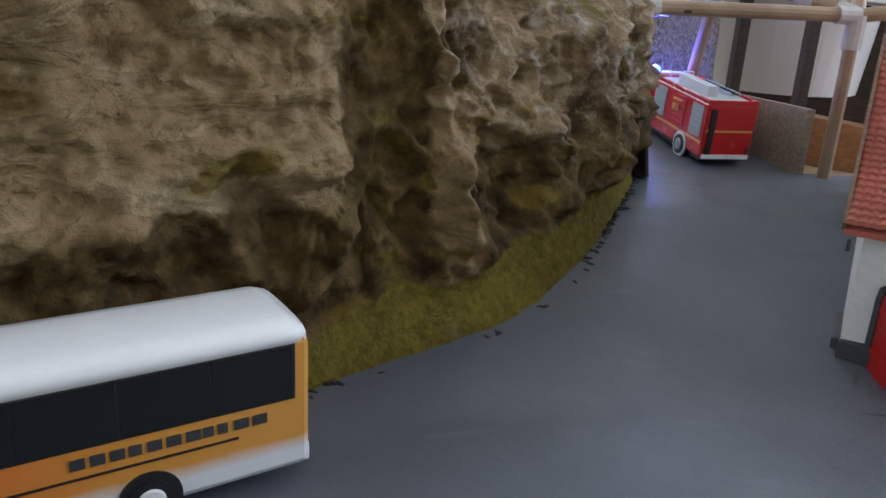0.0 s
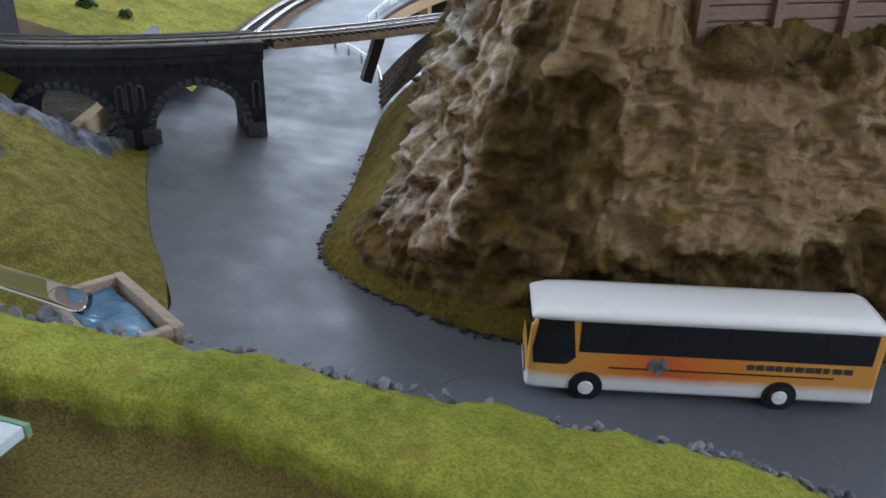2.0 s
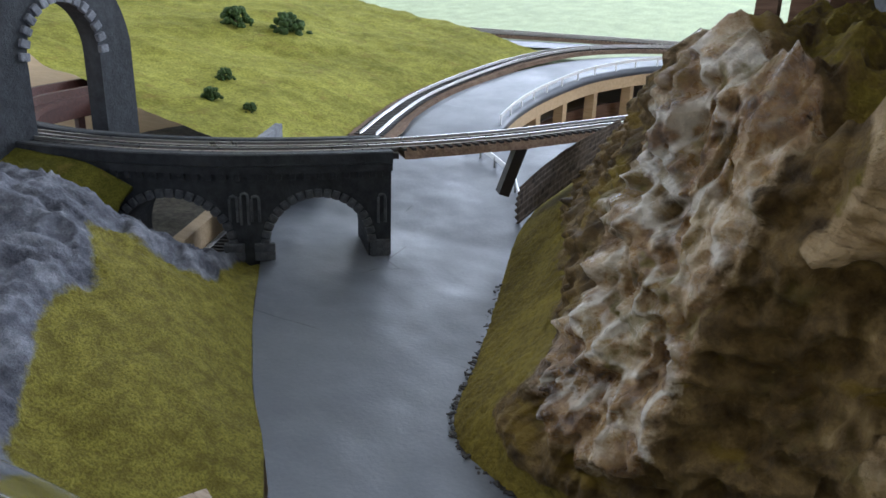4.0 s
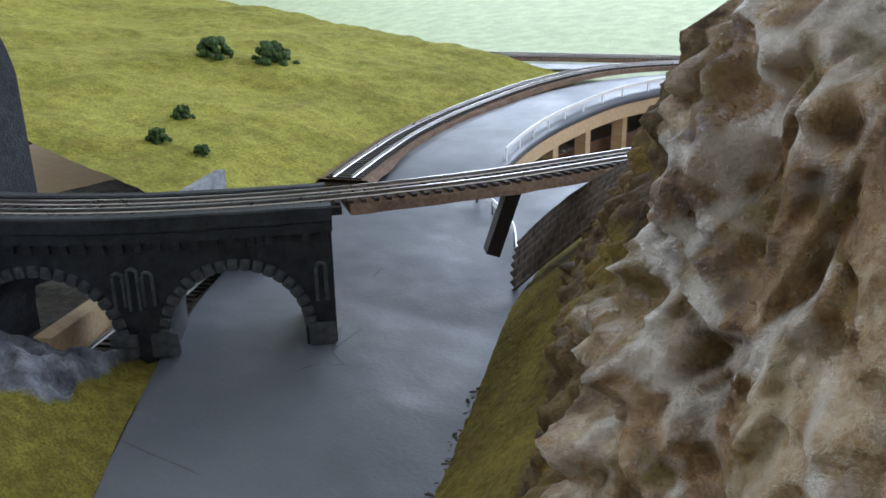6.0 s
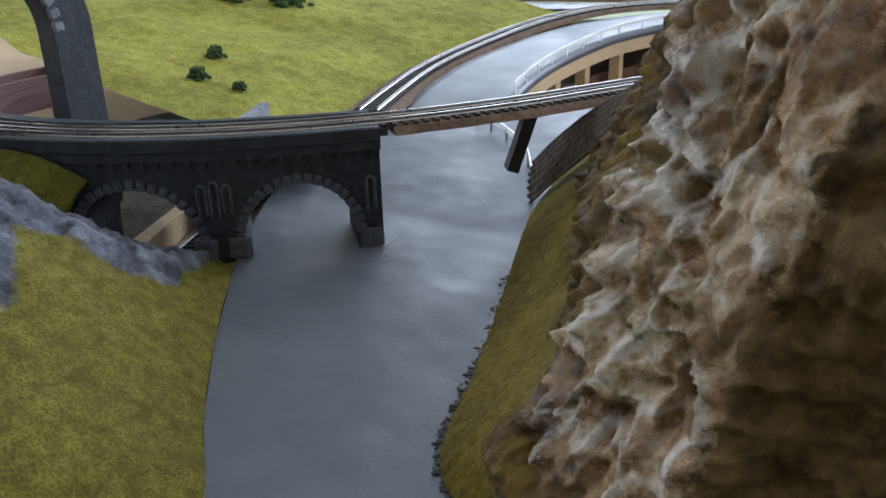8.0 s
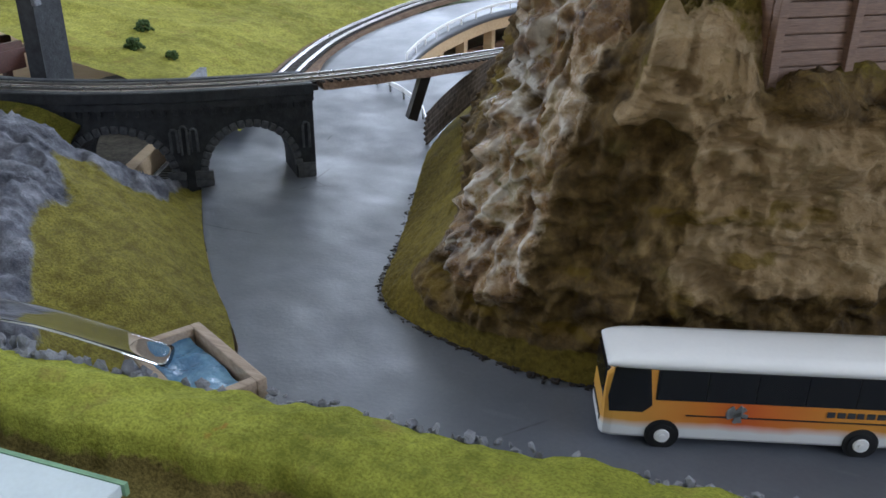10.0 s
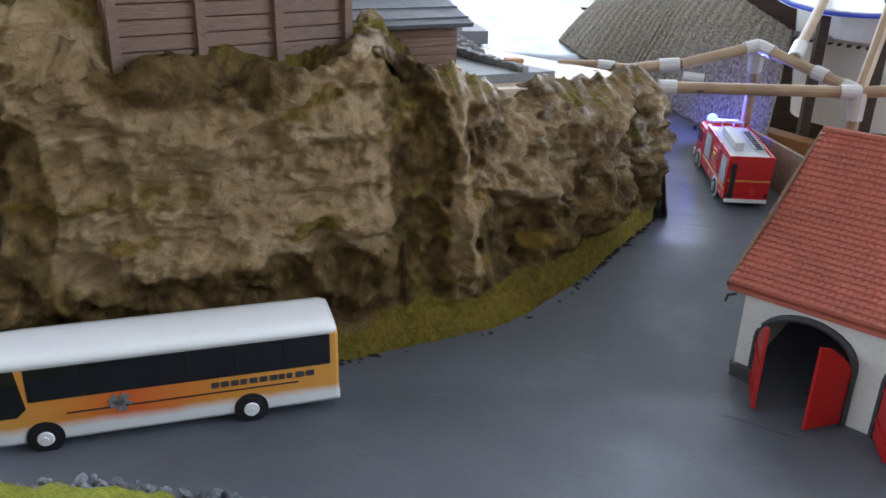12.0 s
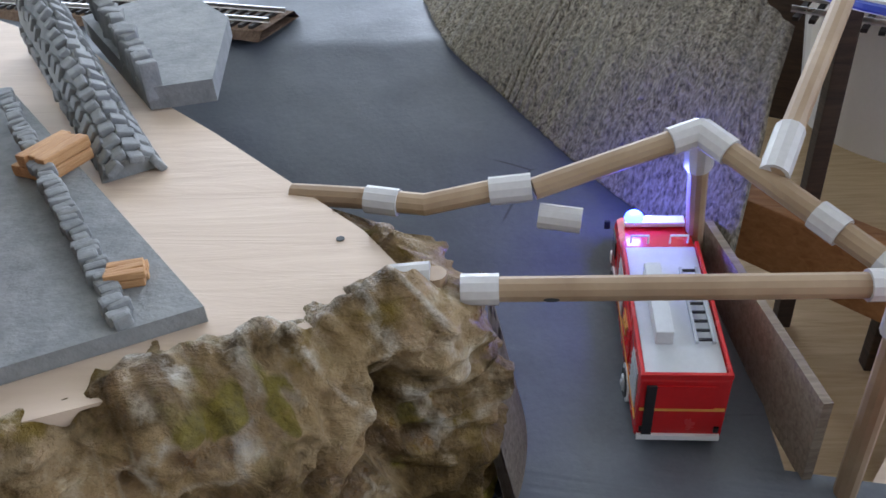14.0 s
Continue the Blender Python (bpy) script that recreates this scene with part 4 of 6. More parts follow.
def build_portal_surroundings():
    """Red-brown curved trestle that carries the line beyond the portal, and the dark mossy bank at the viaduct's end."""
    tr = thing("curved_trestle", "dark red-brown wooden trestle carrying the curved line", "trestle")
    line = spline([(-0.745, 0.262, 0), (-0.82, 0.290, 0), (-0.875, 0.345, 0), (-0.895, 0.42, 0)], 40)
    part("deck", ribbon(line, 0.022, 0.062, 0.067), RED_BROWN, tr)
    for o in (-0.021, 0.021):
        side = [(x + o, y - o * 0.5, 0) for x, y, _ in line]
        part("side_board", ribbon(side, 0.0022, 0.048, 0.074), RED_BROWN, tr)
    for k in range(4, 40, 8):
        x, y, _ = line[k]
        part("leg", boxed(0.007, 0.007, 0.078, pose(x, y, 0.023), 0.0006), RED_BROWN, tr)
    nu, nv = 70, 40
    top = spline([(-0.636, 0.2615, 0.052), (-0.665, 0.2500, 0.0655), (-0.70, 0.2400, 0.069), (-0.76, 0.232, 0.072), (-0.84, 0.228, 0.080)], nu)
    G = np.zeros((nu, nv, 3))
    for i in range(nu):
        for j in range(nv):
            t = j / (nv - 1)
            P = Vector(top[i]) + Vector((0.010 * t, -0.060 * t, -0.030 * t - 0.022 * t * t))
            P.z += 0.004 * fbm(P, 45, 3) * min(1, 4 * t)
            G[i, j] = P
    sheet("moss_bank", G, MOSS, label="dark olive flocked bank at the end of the viaduct", category="bank", thickness=0.004)


RED_BROWN = make_wood("red_brown_board", (0.045, 0.016, 0.012), (0.12, 0.045, 0.032), 0.5, 50)
MOSS = make_grass("dark_moss", (0.060, 0.058, 0.008), (0.15, 0.14, 0.022), (0.03, 0.028, 0.004))
build_portal_surroundings()

# ------------------------------------------------------------------ vehicles


def wheel(parent, x, y, r, w, rim_mat):
    out = -1 if y < 0 else 1
    bm = bmesh.new()
    bmesh.ops.create_cone(bm, cap_ends=True, segments=28, radius1=r, radius2=r, depth=w, matrix=pose(x, y, r, 90))
    bmesh.ops.bevel(bm, geom=[e for e in bm.edges if e.calc_face_angle(0) > 1], offset=0.0006, segments=2, affect="EDGES")
    o = part("wheel", bm, BLACK, parent)
    bm = bmesh.new()
    bmesh.ops.create_cone(bm, cap_ends=True, segments=24, radius1=r * 0.62, radius2=r * 0.50, depth=0.0012, matrix=pose(x, y + out * w / 2, r, -90 * out))
    bmesh.ops.create_cone(bm, cap_ends=True, segments=12, radius1=r * 0.25, radius2=r * 0.2, depth=0.0022, matrix=pose(x, y + out * w / 2, r, -90 * out))
    part("rim", bm, rim_mat, o)


def hull(stations, width, m=Matrix()):
    """A rounded body: cross-sections (x, [(half width, z)...]) joined along x."""
    bm = bmesh.new()
    rows = []
    for x, ring in stations:
        pts = [(y, z) for y, z in ring] + [(-y, z) for y, z in reversed(ring)]
        rows.append([bm.verts.new((x, y, z)) for y, z in pts])
    n = len(rows[0])
    for a, b in zip(rows, rows[1:]):
        for k in range(n):
            bm.faces.new((a[k], a[(k + 1) % n], b[(k + 1) % n], b[k]))
    bm.faces.new(rows[0])
    bm.faces.new(rows[-1])
    return bm


def make_bus_paint():
    k = Mat("bus_paint", 0.25)
    sep = k.t.nodes.new("ShaderNodeSeparateXYZ")
    k.link(k.co, sep.inputs[0])
    x, z = sep.outputs[0], sep.outputs[2]
    base = k.ramp(k.math("ADD", k.math("MULTIPLY", x, 7.0), 0.5), (0.0, (0.70, 0.33, 0.07)), (0.32, (0.72, 0.30, 0.05)), (0.60, (0.70, 0.13, 0.03)), (0.72, (0.72, 0.24, 0.04)), (0.95, (0.74, 0.38, 0.08)))
    soft = k.math("ADD", z, k.math("MULTIPLY", k.math("SUBTRACT", k.noise(60, 2), 0.5), 0.003))
    c = k.mix(k.ramp(k.math("MULTIPLY", soft, 60.0), (0.50, 1.0), (0.72, 0.0)), base, (0.80, 0.80, 0.80))
    k.color(c)
    return k.m


def build_bus(m):
    """Length 0.138, local x forward, z up, origin on the road under the middle."""
    b = thing("coach", "amber and white model touring coach with dark tinted windows", "bus", m)
    paint = make_bus_paint()
    L, W, H = 0.0690, 0.01435, 0.0372

    def ring(w, zlo, zhi, r):
        return [(w * 0.93, zlo), (w, zlo + 0.0015), (w, zhi - r), (w - r * 0.25, zhi - r * 0.3), (w - r, zhi)]

    st = [(-L, ring(W * 0.95, 0.0050, H - 0.0008, 0.002)), (-L + 0.0012, ring(W, 0.0036, H, 0.002)), (-0.02, ring(W, 0.0034, H, 0.002)),
          (L - 0.012, ring(W, 0.0034, H, 0.002)), (L - 0.0045, ring(W * 0.985, 0.0034, H - 0.0004, 0.002)), (L - 0.0012, ring(W * 0.93, 0.0036, H - 0.004, 0.002)), (L, ring(W * 0.82, 0.0045, 0.0150, 0.002))]
    part("body", hull(st, W), paint, b, smooth=False)
    # white roof, domed
    rows = []
    for x, w, h in ((-L + 0.0006, 0.95, 0.0020), (-L + 0.004, 1.0, 0.0034), (-0.02, 1.0, 0.0036), (L - 0.018, 1.0, 0.0036), (L - 0.008, 0.98, 0.0030), (L - 0.003, 0.93, 0.0012), (L - 0.0012, 0.88, -0.0012)):
        rows.append((x, [(W * w + 0.0002, H - 0.0016), (W * w, H + h * 0.25), (W * w * 0.90, H + h * 0.66), (W * w * 0.62, H + h * 0.93), (W * w * 0.2, H + h)]))
    part("roof", hull(rows, W), WHITE, b, "glossy white roof", smooth=True)
    # glazing
    zg0, zg1 = 0.0222, 0.0352
    for s in (-1, 1):
        y = s * (W + 0.00015)
        xs = np.linspace(-L + 0.004, L - 0.021, 7)
        part("window_band", boxed(xs[-1] - xs[0] + 0.001, 0.0006, zg1 - zg0 + 0.0008, pose((xs[0] + xs[-1]) / 2, s * (W + 0.00002), (zg0 + zg1) / 2), 0.0002), BLACK, b, "black window band")
        for a, c in zip(xs, xs[1:]):
            part("side_window", boxed(c - a - 0.0005, 0.0007, zg1 - zg0, pose((a + c) / 2, y, (zg0 + zg1) / 2)), GLASS_DARK, b, "dark tinted window")
        out = [(L - 0.0195, zg0 - 0.003), (L - 0.0160, zg0 - 0.0062), (L - 0.0030, zg0 - 0.0066), (L - 0.0022, zg0), (L - 0.0040, zg1 + 0.0005), (L - 0.0175, zg1 + 0.0005)]
        bm = bmesh.new()
        f = [bm.verts.new((x, y - s * 0.0004 - (s * 0.0006 if x > L - 0.006 else 0), z)) for x, z in out]
        g = [bm.verts.new((x, y + s * 0.0003 - (s * 0.0006 if x > L - 0.006 else 0), z)) for x, z in out]
        for i in range(6):
            bm.faces.new((f[i], f[(i + 1) % 6], g[(i + 1) % 6], g[i]))
        bm.faces.new(f)
        bm.faces.new(g)
        part("cab_window", bm, GLASS_DARK, b, "dark curved cab window")
        for dx in (-L + 0.0365, L - 0.0245):
            bm = bmesh.new()
            bmesh.ops.create_cone(bm, cap_ends=True, segments=28, radius1=0.0068, radius2=0.0068, depth=0.0008, matrix=pose(dx, s * (W + 0.0001), 0.0058, 90))
            part("wheel_arch", bm, BLACK, b)
            wheel(b, dx, s * (W - 0.0010), 0.0056, 0.0040, WHITE)
        part("stripe", boxed(0.088, 0.0003, 0.0005, pose(-0.008, s * (W + 0.0002), 0.0152)), BLACK, b, "thin dark pinstripe")
        bm = bmesh.new()
        rnd = random.Random(2)
        x = -L + 0.012
        for _ in range(11):
            w = rnd.uniform(0.0022, 0.0034)
            box(bm, w, 0.0003, 0.0024, pose(x, s * (W + 0.0002), 0.0186))
            x += w + 0.0009
        part("lettering_bar", bm, DARKSTONE, b, "dark plain lettering bars")
        bm = bmesh.new()
        for a in range(9):
            box(bm, 0.0042, 0.0004, 0.0016, pose(0.0165 + 0.0022 * math.cos(a * 2.4), s * (W + 0.0002), 0.0168 + 0.0020 * math.sin(a * 2.4), 0, a * 40, 0))
        part("emblem", bm, PLASTIC_GREY, b, "small pale emblem on the flank")
        part("tail_lamp", boxed(0.0010, 0.0016, 0.0030, pose(-L - 0.0001, s * (W - 0.0026), 0.0075)), DOOR_RED, b, "red tail lamp")
        part("headlamp", boxed(0.0010, 0.0050, 0.0024, pose(L - 0.0009, s * (W - 0.0050), 0.0108, 0, 0, s * -22)), GLASS_DARK, b, "dark headlamp")
    part("windscreen", hull([(L - 0.0030, [(W * 0.93, 0.0165), (W * 0.93, 0.0335), (W * 0.86, 0.0345)]), (L - 0.0004, [(W * 0.84, 0.0160), (W * 0.83, 0.0330), (W * 0.8, 0.0340)])], W), GLASS_DARK, b, "large dark windscreen")
    part("rear_window", boxed(0.0009, W * 1.7, 0.0095, pose(-L - 0.0001, 0, 0.0292), 0.0003), GLASS_DARK, b, "dark rear window")
    part("rear_bumper", boxed(0.0018, W * 1.9, 0.0048, pose(-L + 0.0004, 0, 0.0062), 0.0006), WHITE, b)
    part("grille", boxed(0.0008, W * 1.2, 0.0016, pose(L - 0.0001, 0, 0.0112)), BLACK, b)
    return b


def build_engine(m):
    """Model fire engine, length 0.096, local x forward, origin on the road under the middle."""
    e = thing("fire_engine", "red model fire engine with silver roof and lit blue beacon", "fire engine", m)
    L, W = 0.048, 0.0143
    part("body", boxed(0.069, 2 * W, 0.0285, pose(-L + 0.0345, 0, 0.0195), 0.0010), TRUCK_RED, e)
    part("chassis", boxed(0.090, 2 * W - 0.004, 0.004, pose(0, 0, 0.0045)), BLACK, e)
    cab = hull([(L - 0.0265, [(W * 0.97, 0.004), (W, 0.006), (W, 0.0275), (W * 0.96, 0.0305), (W * 0.8, 0.0318)]),
                (L - 0.0060, [(W * 0.97, 0.004), (W, 0.006), (W, 0.0270), (W * 0.95, 0.0300), (W * 0.8, 0.0312)]),
                (L - 0.0014, [(W * 0.93, 0.004), (W * 0.96, 0.006), (W * 0.94, 0.0180), (W * 0.9, 0.0255), (W * 0.78, 0.0270)]),
                (L, [(W * 0.85, 0.005), (W * 0.9, 0.0065), (W * 0.9, 0.0160), (W * 0.86, 0.0170), (W * 0.7, 0.0172)])], W)
    part("cab", cab, TRUCK_RED, e, smooth=False)
    part("roof_deck", boxed(0.0640, 2 * W - 0.0036, 0.0012, pose(-L + 0.0345, 0, 0.0338)), TRUCK_ROOF, e, "silver tread-plate roof deck")
    for s in (-1, 1):
        part("roof_rail", boxed(0.0685, 0.0014, 0.0022, pose(-L + 0.0345, s * (W - 0.0008), 0.0346), 0.0003), TRUCK_RED, e)
    part("rear_rail", boxed(0.0014, 2 * W, 0.0022, pose(-L + 0.0008, 0, 0.0346), 0.0003), TRUCK_RED, e)
    part("equipment_box", boxed(0.0360, 0.0058, 0.0056, pose(-0.0150, 0.0052, 0.0372), 0.0004), TRUCK_ROOF, e, "long silver equipment box")
    lad = part("ladder", boxed(0.0380, 0.0010, 0.0012, pose(-0.0150, -0.0050, 0.0362)), SHUTTER, e, "silver roof ladder")
    part("ladder_rail", boxed(0.0380, 0.0010, 0.0012, pose(-0.0150, -0.0105, 0.0362)), SHUTTER, lad)
    for i in range(9):
        part("rung", boxed(0.0008, 0.0058, 0.0008, pose(-0.0325 + i * 0.0044, -0.0077, 0.0362)), BLACK, lad)
    for s in (-1, 1):
        for x, w in ((-0.0375, 0.0125), (-0.0145, 0.0180), (0.0085, 0.0150)):
            sh = part("shutter", boxed(w, 0.0006, 0.0165, pose(x, s * (W + 0.0001), 0.0232)), SHUTTER if x != -0.0145 else TRUCK_RED, e, "roller shutter")
            for k in range(5):
                part("slat", boxed(w * 0.98, 0.0003, 0.0006, pose(x, s * (W + 0.0005), 0.0170 + 0.0030 * k)), SHUTTER if x != -0.0145 else TRUCK_RED, sh)
        part("stripe", boxed(0.066, 0.0004, 0.0012, pose(-0.0135, s * (W + 0.0002), 0.0128)), BUS_YELLOW, e, "yellow stripe")
        for x, w, z, hh in ((-0.0155, 0.0028, 0.0240, 0.0034), (-0.0112, 0.0036, 0.0240, 0.0034), (-0.0145, 0.0100, 0.0285, 0.0012)):
            part("lettering_bar", boxed(w, 0.0004, hh, pose(x, s * (W + 0.0009), z)), BUS_YELLOW, e, "plain yellow lettering bar")
        part("side_window", boxed(0.0095, 0.0006, 0.0085, pose(L - 0.0125, s * (W + 0.0002), 0.0225)), GLASS_DARK, e, "dark cab side window")
        for x in (-0.0245, 0.0300):
            bm = bmesh.new()
            bmesh.ops.create_cone(bm, cap_ends=True, segments=24, radius1=0.0071, radius2=0.0071, depth=0.0010, matrix=pose(x, s * (W + 0.0001), 0.0062, 90))
            part("mudguard", bm, WHITE, e)
            wheel(e, x, s * (W - 0.0012), 0.0060, 0.0046, SHUTTER)
        part("mirror", boxed(0.0012, 0.0024, 0.0040, pose(L - 0.0020, s * (W + 0.0024), 0.0245), 0.0004), BLACK, e)
        part("tail_lamp", boxed(0.0008, 0.0016, 0.0026, pose(-L - 0.0003, s * (W - 0.0022), 0.0095)), BLACK, e)
        part("grab_rail", tubed([(0.0215, s * 0.0040, 0.0340), (0.0215, s * 0.0040, 0.0375), (0.0215, s * 0.0105, 0.0375), (0.0215, s * 0.0105, 0.0340)], 0.0005, 6), WHITE, e)
    part("windscreen", boxed(0.0010, 2 * W * 0.86, 0.0090, pose(L - 0.0007, 0, 0.0213, 0, -18, 0), 0.0003), GLASS_DARK, e, "dark windscreen")
    part("bumper", boxed(0.0035, 2 * W, 0.0052, pose(L - 0.0006, 0, 0.0062), 0.0008), WHITE, e, "white front bumper")
    part("rear_shutter", boxed(0.0006, 0.0200, 0.0205, pose(-L - 0.0001, 0, 0.0205)), TRUCK_RED, e)
    part("rear_ladder", boxed(0.0009, 0.0032, 0.0240, pose(-L - 0.0004, 0.0104, 0.0190)), BLACK, e, "dark rear ladder")
    part("rear_stripe", boxed(0.0007, 0.0270, 0.0010, pose(-L - 0.0002, 0, 0.0195)), BUS_YELLOW, e, "yellow stripe")
    part("rear_bumper", boxed(0.0016, 0.0270, 0.0022, pose(-L - 0.0004, 0, 0.0058)), WHITE, e)
    bar = part("light_bar", boxed(0.0050, 0.0230, 0.0022, pose(L - 0.0120, 0, 0.0335), 0.0006), WHITE, e, "white roof light bar")
    glow = bpy.data.materials.new("blue_beacon")
    glow.use_nodes = True
    gb = glow.node_tree.nodes["Principled BSDF"]
    gb.inputs["Base Color"].default_value = (0.05, 0.12, 0.9, 1)
    gb.inputs["Emission Color"].default_value = (0.02, 0.05, 1.0, 1)
    gb.inputs["Emission Strength"].default_value = 30.0
    bm = bmesh.new()
    bmesh.ops.create_uvsphere(bm, u_segments=14, v_segments=8, radius=0.0030, matrix=pose(L - 0.0115, 0.0078, 0.0356) @ Matrix.Diagonal((1, 1.2, 0.85, 1)))
    part("beacon", bm, glow, bar, "lit blue beacon", smooth=True)
    lamp = bpy.data.lights.new("beacon_light", "POINT")
    lamp.energy, lamp.color, lamp.shadow_soft_size = 0.11, (0.10, 0.13, 1.0), 0.003
    lo = new("beacon_light", lamp)
    lo.matrix_world = m @ pose(L - 0.0110, 0.0078, 0.0400)
    return e


BUS_DIR = math.degrees(math.atan2(0.1320 - 0.1797, -0.2188 + 0.0925))
bn = Vector((math.sin(radians(BUS_DIR)), -math.cos(radians(BUS_DIR)), 0))
bc = Vector((-0.1556, 0.1558, 0.0)) + bn * 0.0143
build_bus(pose(bc.x, bc.y, 0.0004, 0, 0, BUS_DIR))

build_engine(pose(0.1305, 0.4225, 0.0347, 0, 0, 89) @ pose(0, 0, 0, 0, -5.0, 0) @ Matrix.Diagonal((0.93, 0.96, 0.96, 1)))

# ------------------------------------------------------------------ fire station


def build_station():
    """Local x along the eaves, y back from the eaves, origin at the front eaves' outer corner on the ground."""
    ang = math.degrees(math.atan2(-0.645, 0.765))
    m = pose(0.0755, 0.2190, 0.0, 0, 0, ang)
    h = thing("fire_station", "white model fire station with red tiled roof and red doors", "building", m)
    LEN, HALF, EAVE, RIDGE, OV = 0.150, 0.083, 0.050, 0.104, 0.006
    z0 = -0.004
    # front wall with two arched gateways
    t = 0.004
    bm = bmesh.new()
    gates = ((0.035, 0.0205), (0.088, 0.0205))
    ss = sorted(list(np.linspace(OV, LEN - OV, 90)) + [c + k * r * q for c, r in gates for k in (-1, 1) for q in (0.999, 1.001)])
    rows = []
    for s in ss:
        zb = z0
        for c, r in gates:
            if abs(s - c) < r:
                zb = 0.026 + 0.014 * math.sqrt(1 - ((s - c) / r) ** 2)
        rows.append([bm.verts.new((s, y, z)) for y, z in ((OV, zb), (OV, EAVE + 0.001), (OV + t, EAVE + 0.001), (OV + t, zb))])
    for a, b in zip(rows, rows[1:]):
        for k in range(4):
            bm.faces.new((a[k], a[(k + 1) % 4], b[(k + 1) % 4], b[k]))
    bm.faces.new(rows[0])
    bm.faces.new(rows[-1])
    part("front_wall", bm, WHITEWALL, h)
    for x in (OV + t / 2, LEN - OV - t / 2):
        bm = bmesh.new()
        out = [(OV + t, z0), (2 * HALF - OV, z0), (2 * HALF - OV, EAVE + 0.001), (HALF, RIDGE - 0.004), (OV + t, EAVE + 0.001)]
        a = [bm.verts.new((x - t / 2, y, z)) for y, z in out]
        b = [bm.verts.new((x + t / 2, y, z)) for y, z in out]
        for i in range(5):
            bm.faces.new((a[i], a[(i + 1) % 5], b[(i + 1) % 5], b[i]))
        bm.faces.new(a)
        bm.faces.new(b)
        part("gable_wall", bm, WHITEWALL, h)
    part("back_wall", boxed(LEN - 2 * OV - 2 * t, t, EAVE - z0, pose(LEN / 2, 2 * HALF - OV - t / 2, (EAVE + z0) / 2)), WHITEWALL, h)
    part("plinth", boxed(0.010, 0.003, 0.014, pose(OV + 0.0045, OV - 0.0012, 0.003), 0.0006), DARKSTONE, h)
    part("plinth", boxed(0.003, 0.060, 0.012, pose(OV - 0.0012, OV + 0.032, 0.003), 0.0006), DARKSTONE, h)
    part("inner_floor", boxed(LEN - 0.02, 2 * HALF - 0.03, 0.002, pose(LEN / 2, HALF, 0.001)), DARKSTONE, h)
    # arch rims and open doors
    for c, r in gates:
        pts = [(c - r * math.cos(a), OV - 0.0008, 0.026 + 0.0150 * math.sin(a)) for a in np.linspace(0, math.pi, 15)]
        part("arch_rim", tubed([(c - r, OV - 0.0008, 0.0)] + pts + [(c + r, OV - 0.0008, 0.0)], 0.0016, 6), DARKSTONE, h)
        for s, ang2 in ((-1, -62), (1, -118)):
            leaf = bmesh.new()
            prof = [(0.0, 0.0), (0.0192, 0.0), (0.0192, 0.0385), (0.0135, 0.0372), (0.0070, 0.0325), (0.0, 0.0255)]
            if s > 0:
                mm = pose(c + r - 0.0008, OV - 0.001, 0.0012, 0, 0, ang2 + 0)
            else:
                mm = pose(c - r + 0.0008, OV - 0.001, 0.0012, 0, 0, ang2)
            a = [leaf.verts.new(mm @ Vector((x, -0.0007, z))) for x, z in prof]
            b = [leaf.verts.new(mm @ Vector((x, 0.0007, z))) for x, z in prof]
            for i in range(6):
                leaf.faces.new((a[i], a[(i + 1) % 6], b[(i + 1) % 6], b[i]))
            leaf.faces.new(a)
            leaf.faces.new(b)
            d = part("door", leaf, DOOR_RED, h, "open red double door leaf")
            part("cross_brace", boxed(0.0170, 0.0006, 0.0016, mm @ pose(0.0096, -0.0010, 0.0080)), DOOR_RED, d)
            part("cross_brace", boxed(0.0170, 0.0006, 0.0016, mm @ pose(0.0096, -0.0010, 0.0220)), DOOR_RED, d)
    part("lamp_bracket", tubed([(0.002, OV - 0.001, 0.043), (0.002, -0.004, 0.0455), (0.002, -0.006, 0.043)], 0.0006, 6), BLACK, h, "small black wall lamp")
    # roof: two slopes, each with a kink and rows of tiles
    kink_y, kink_z = 0.040, EAVE + 0.0215
    slopes = [((0.0, EAVE), (kink_y, kink_z)), ((kink_y, kink_z), (HALF, RIDGE))]
    under = bmesh.new()
    prof = [(0.0, EAVE - 0.002), (kink_y, kink_z - 0.002), (HALF, RIDGE - 0.002), (2 * HALF - kink_y, kink_z - 0.002), (2 * HALF, EAVE - 0.002)]
    prof = prof + [(y, z - 0.0018) for y, z in reversed(prof)]
    a = [under.verts.new((0.0, y, z)) for y, z in prof]
    b = [under.verts.new((LEN, y, z)) for y, z in prof]
    n = len(prof)
    for i in range(n):
        under.faces.new((a[i], a[(i + 1) % n], b[(i + 1) % n], b[i]))
    under.faces.new(a)
    under.faces.new(b)
    roof = part("roof", under, ROOF_TILE, h, "red pantile roof")
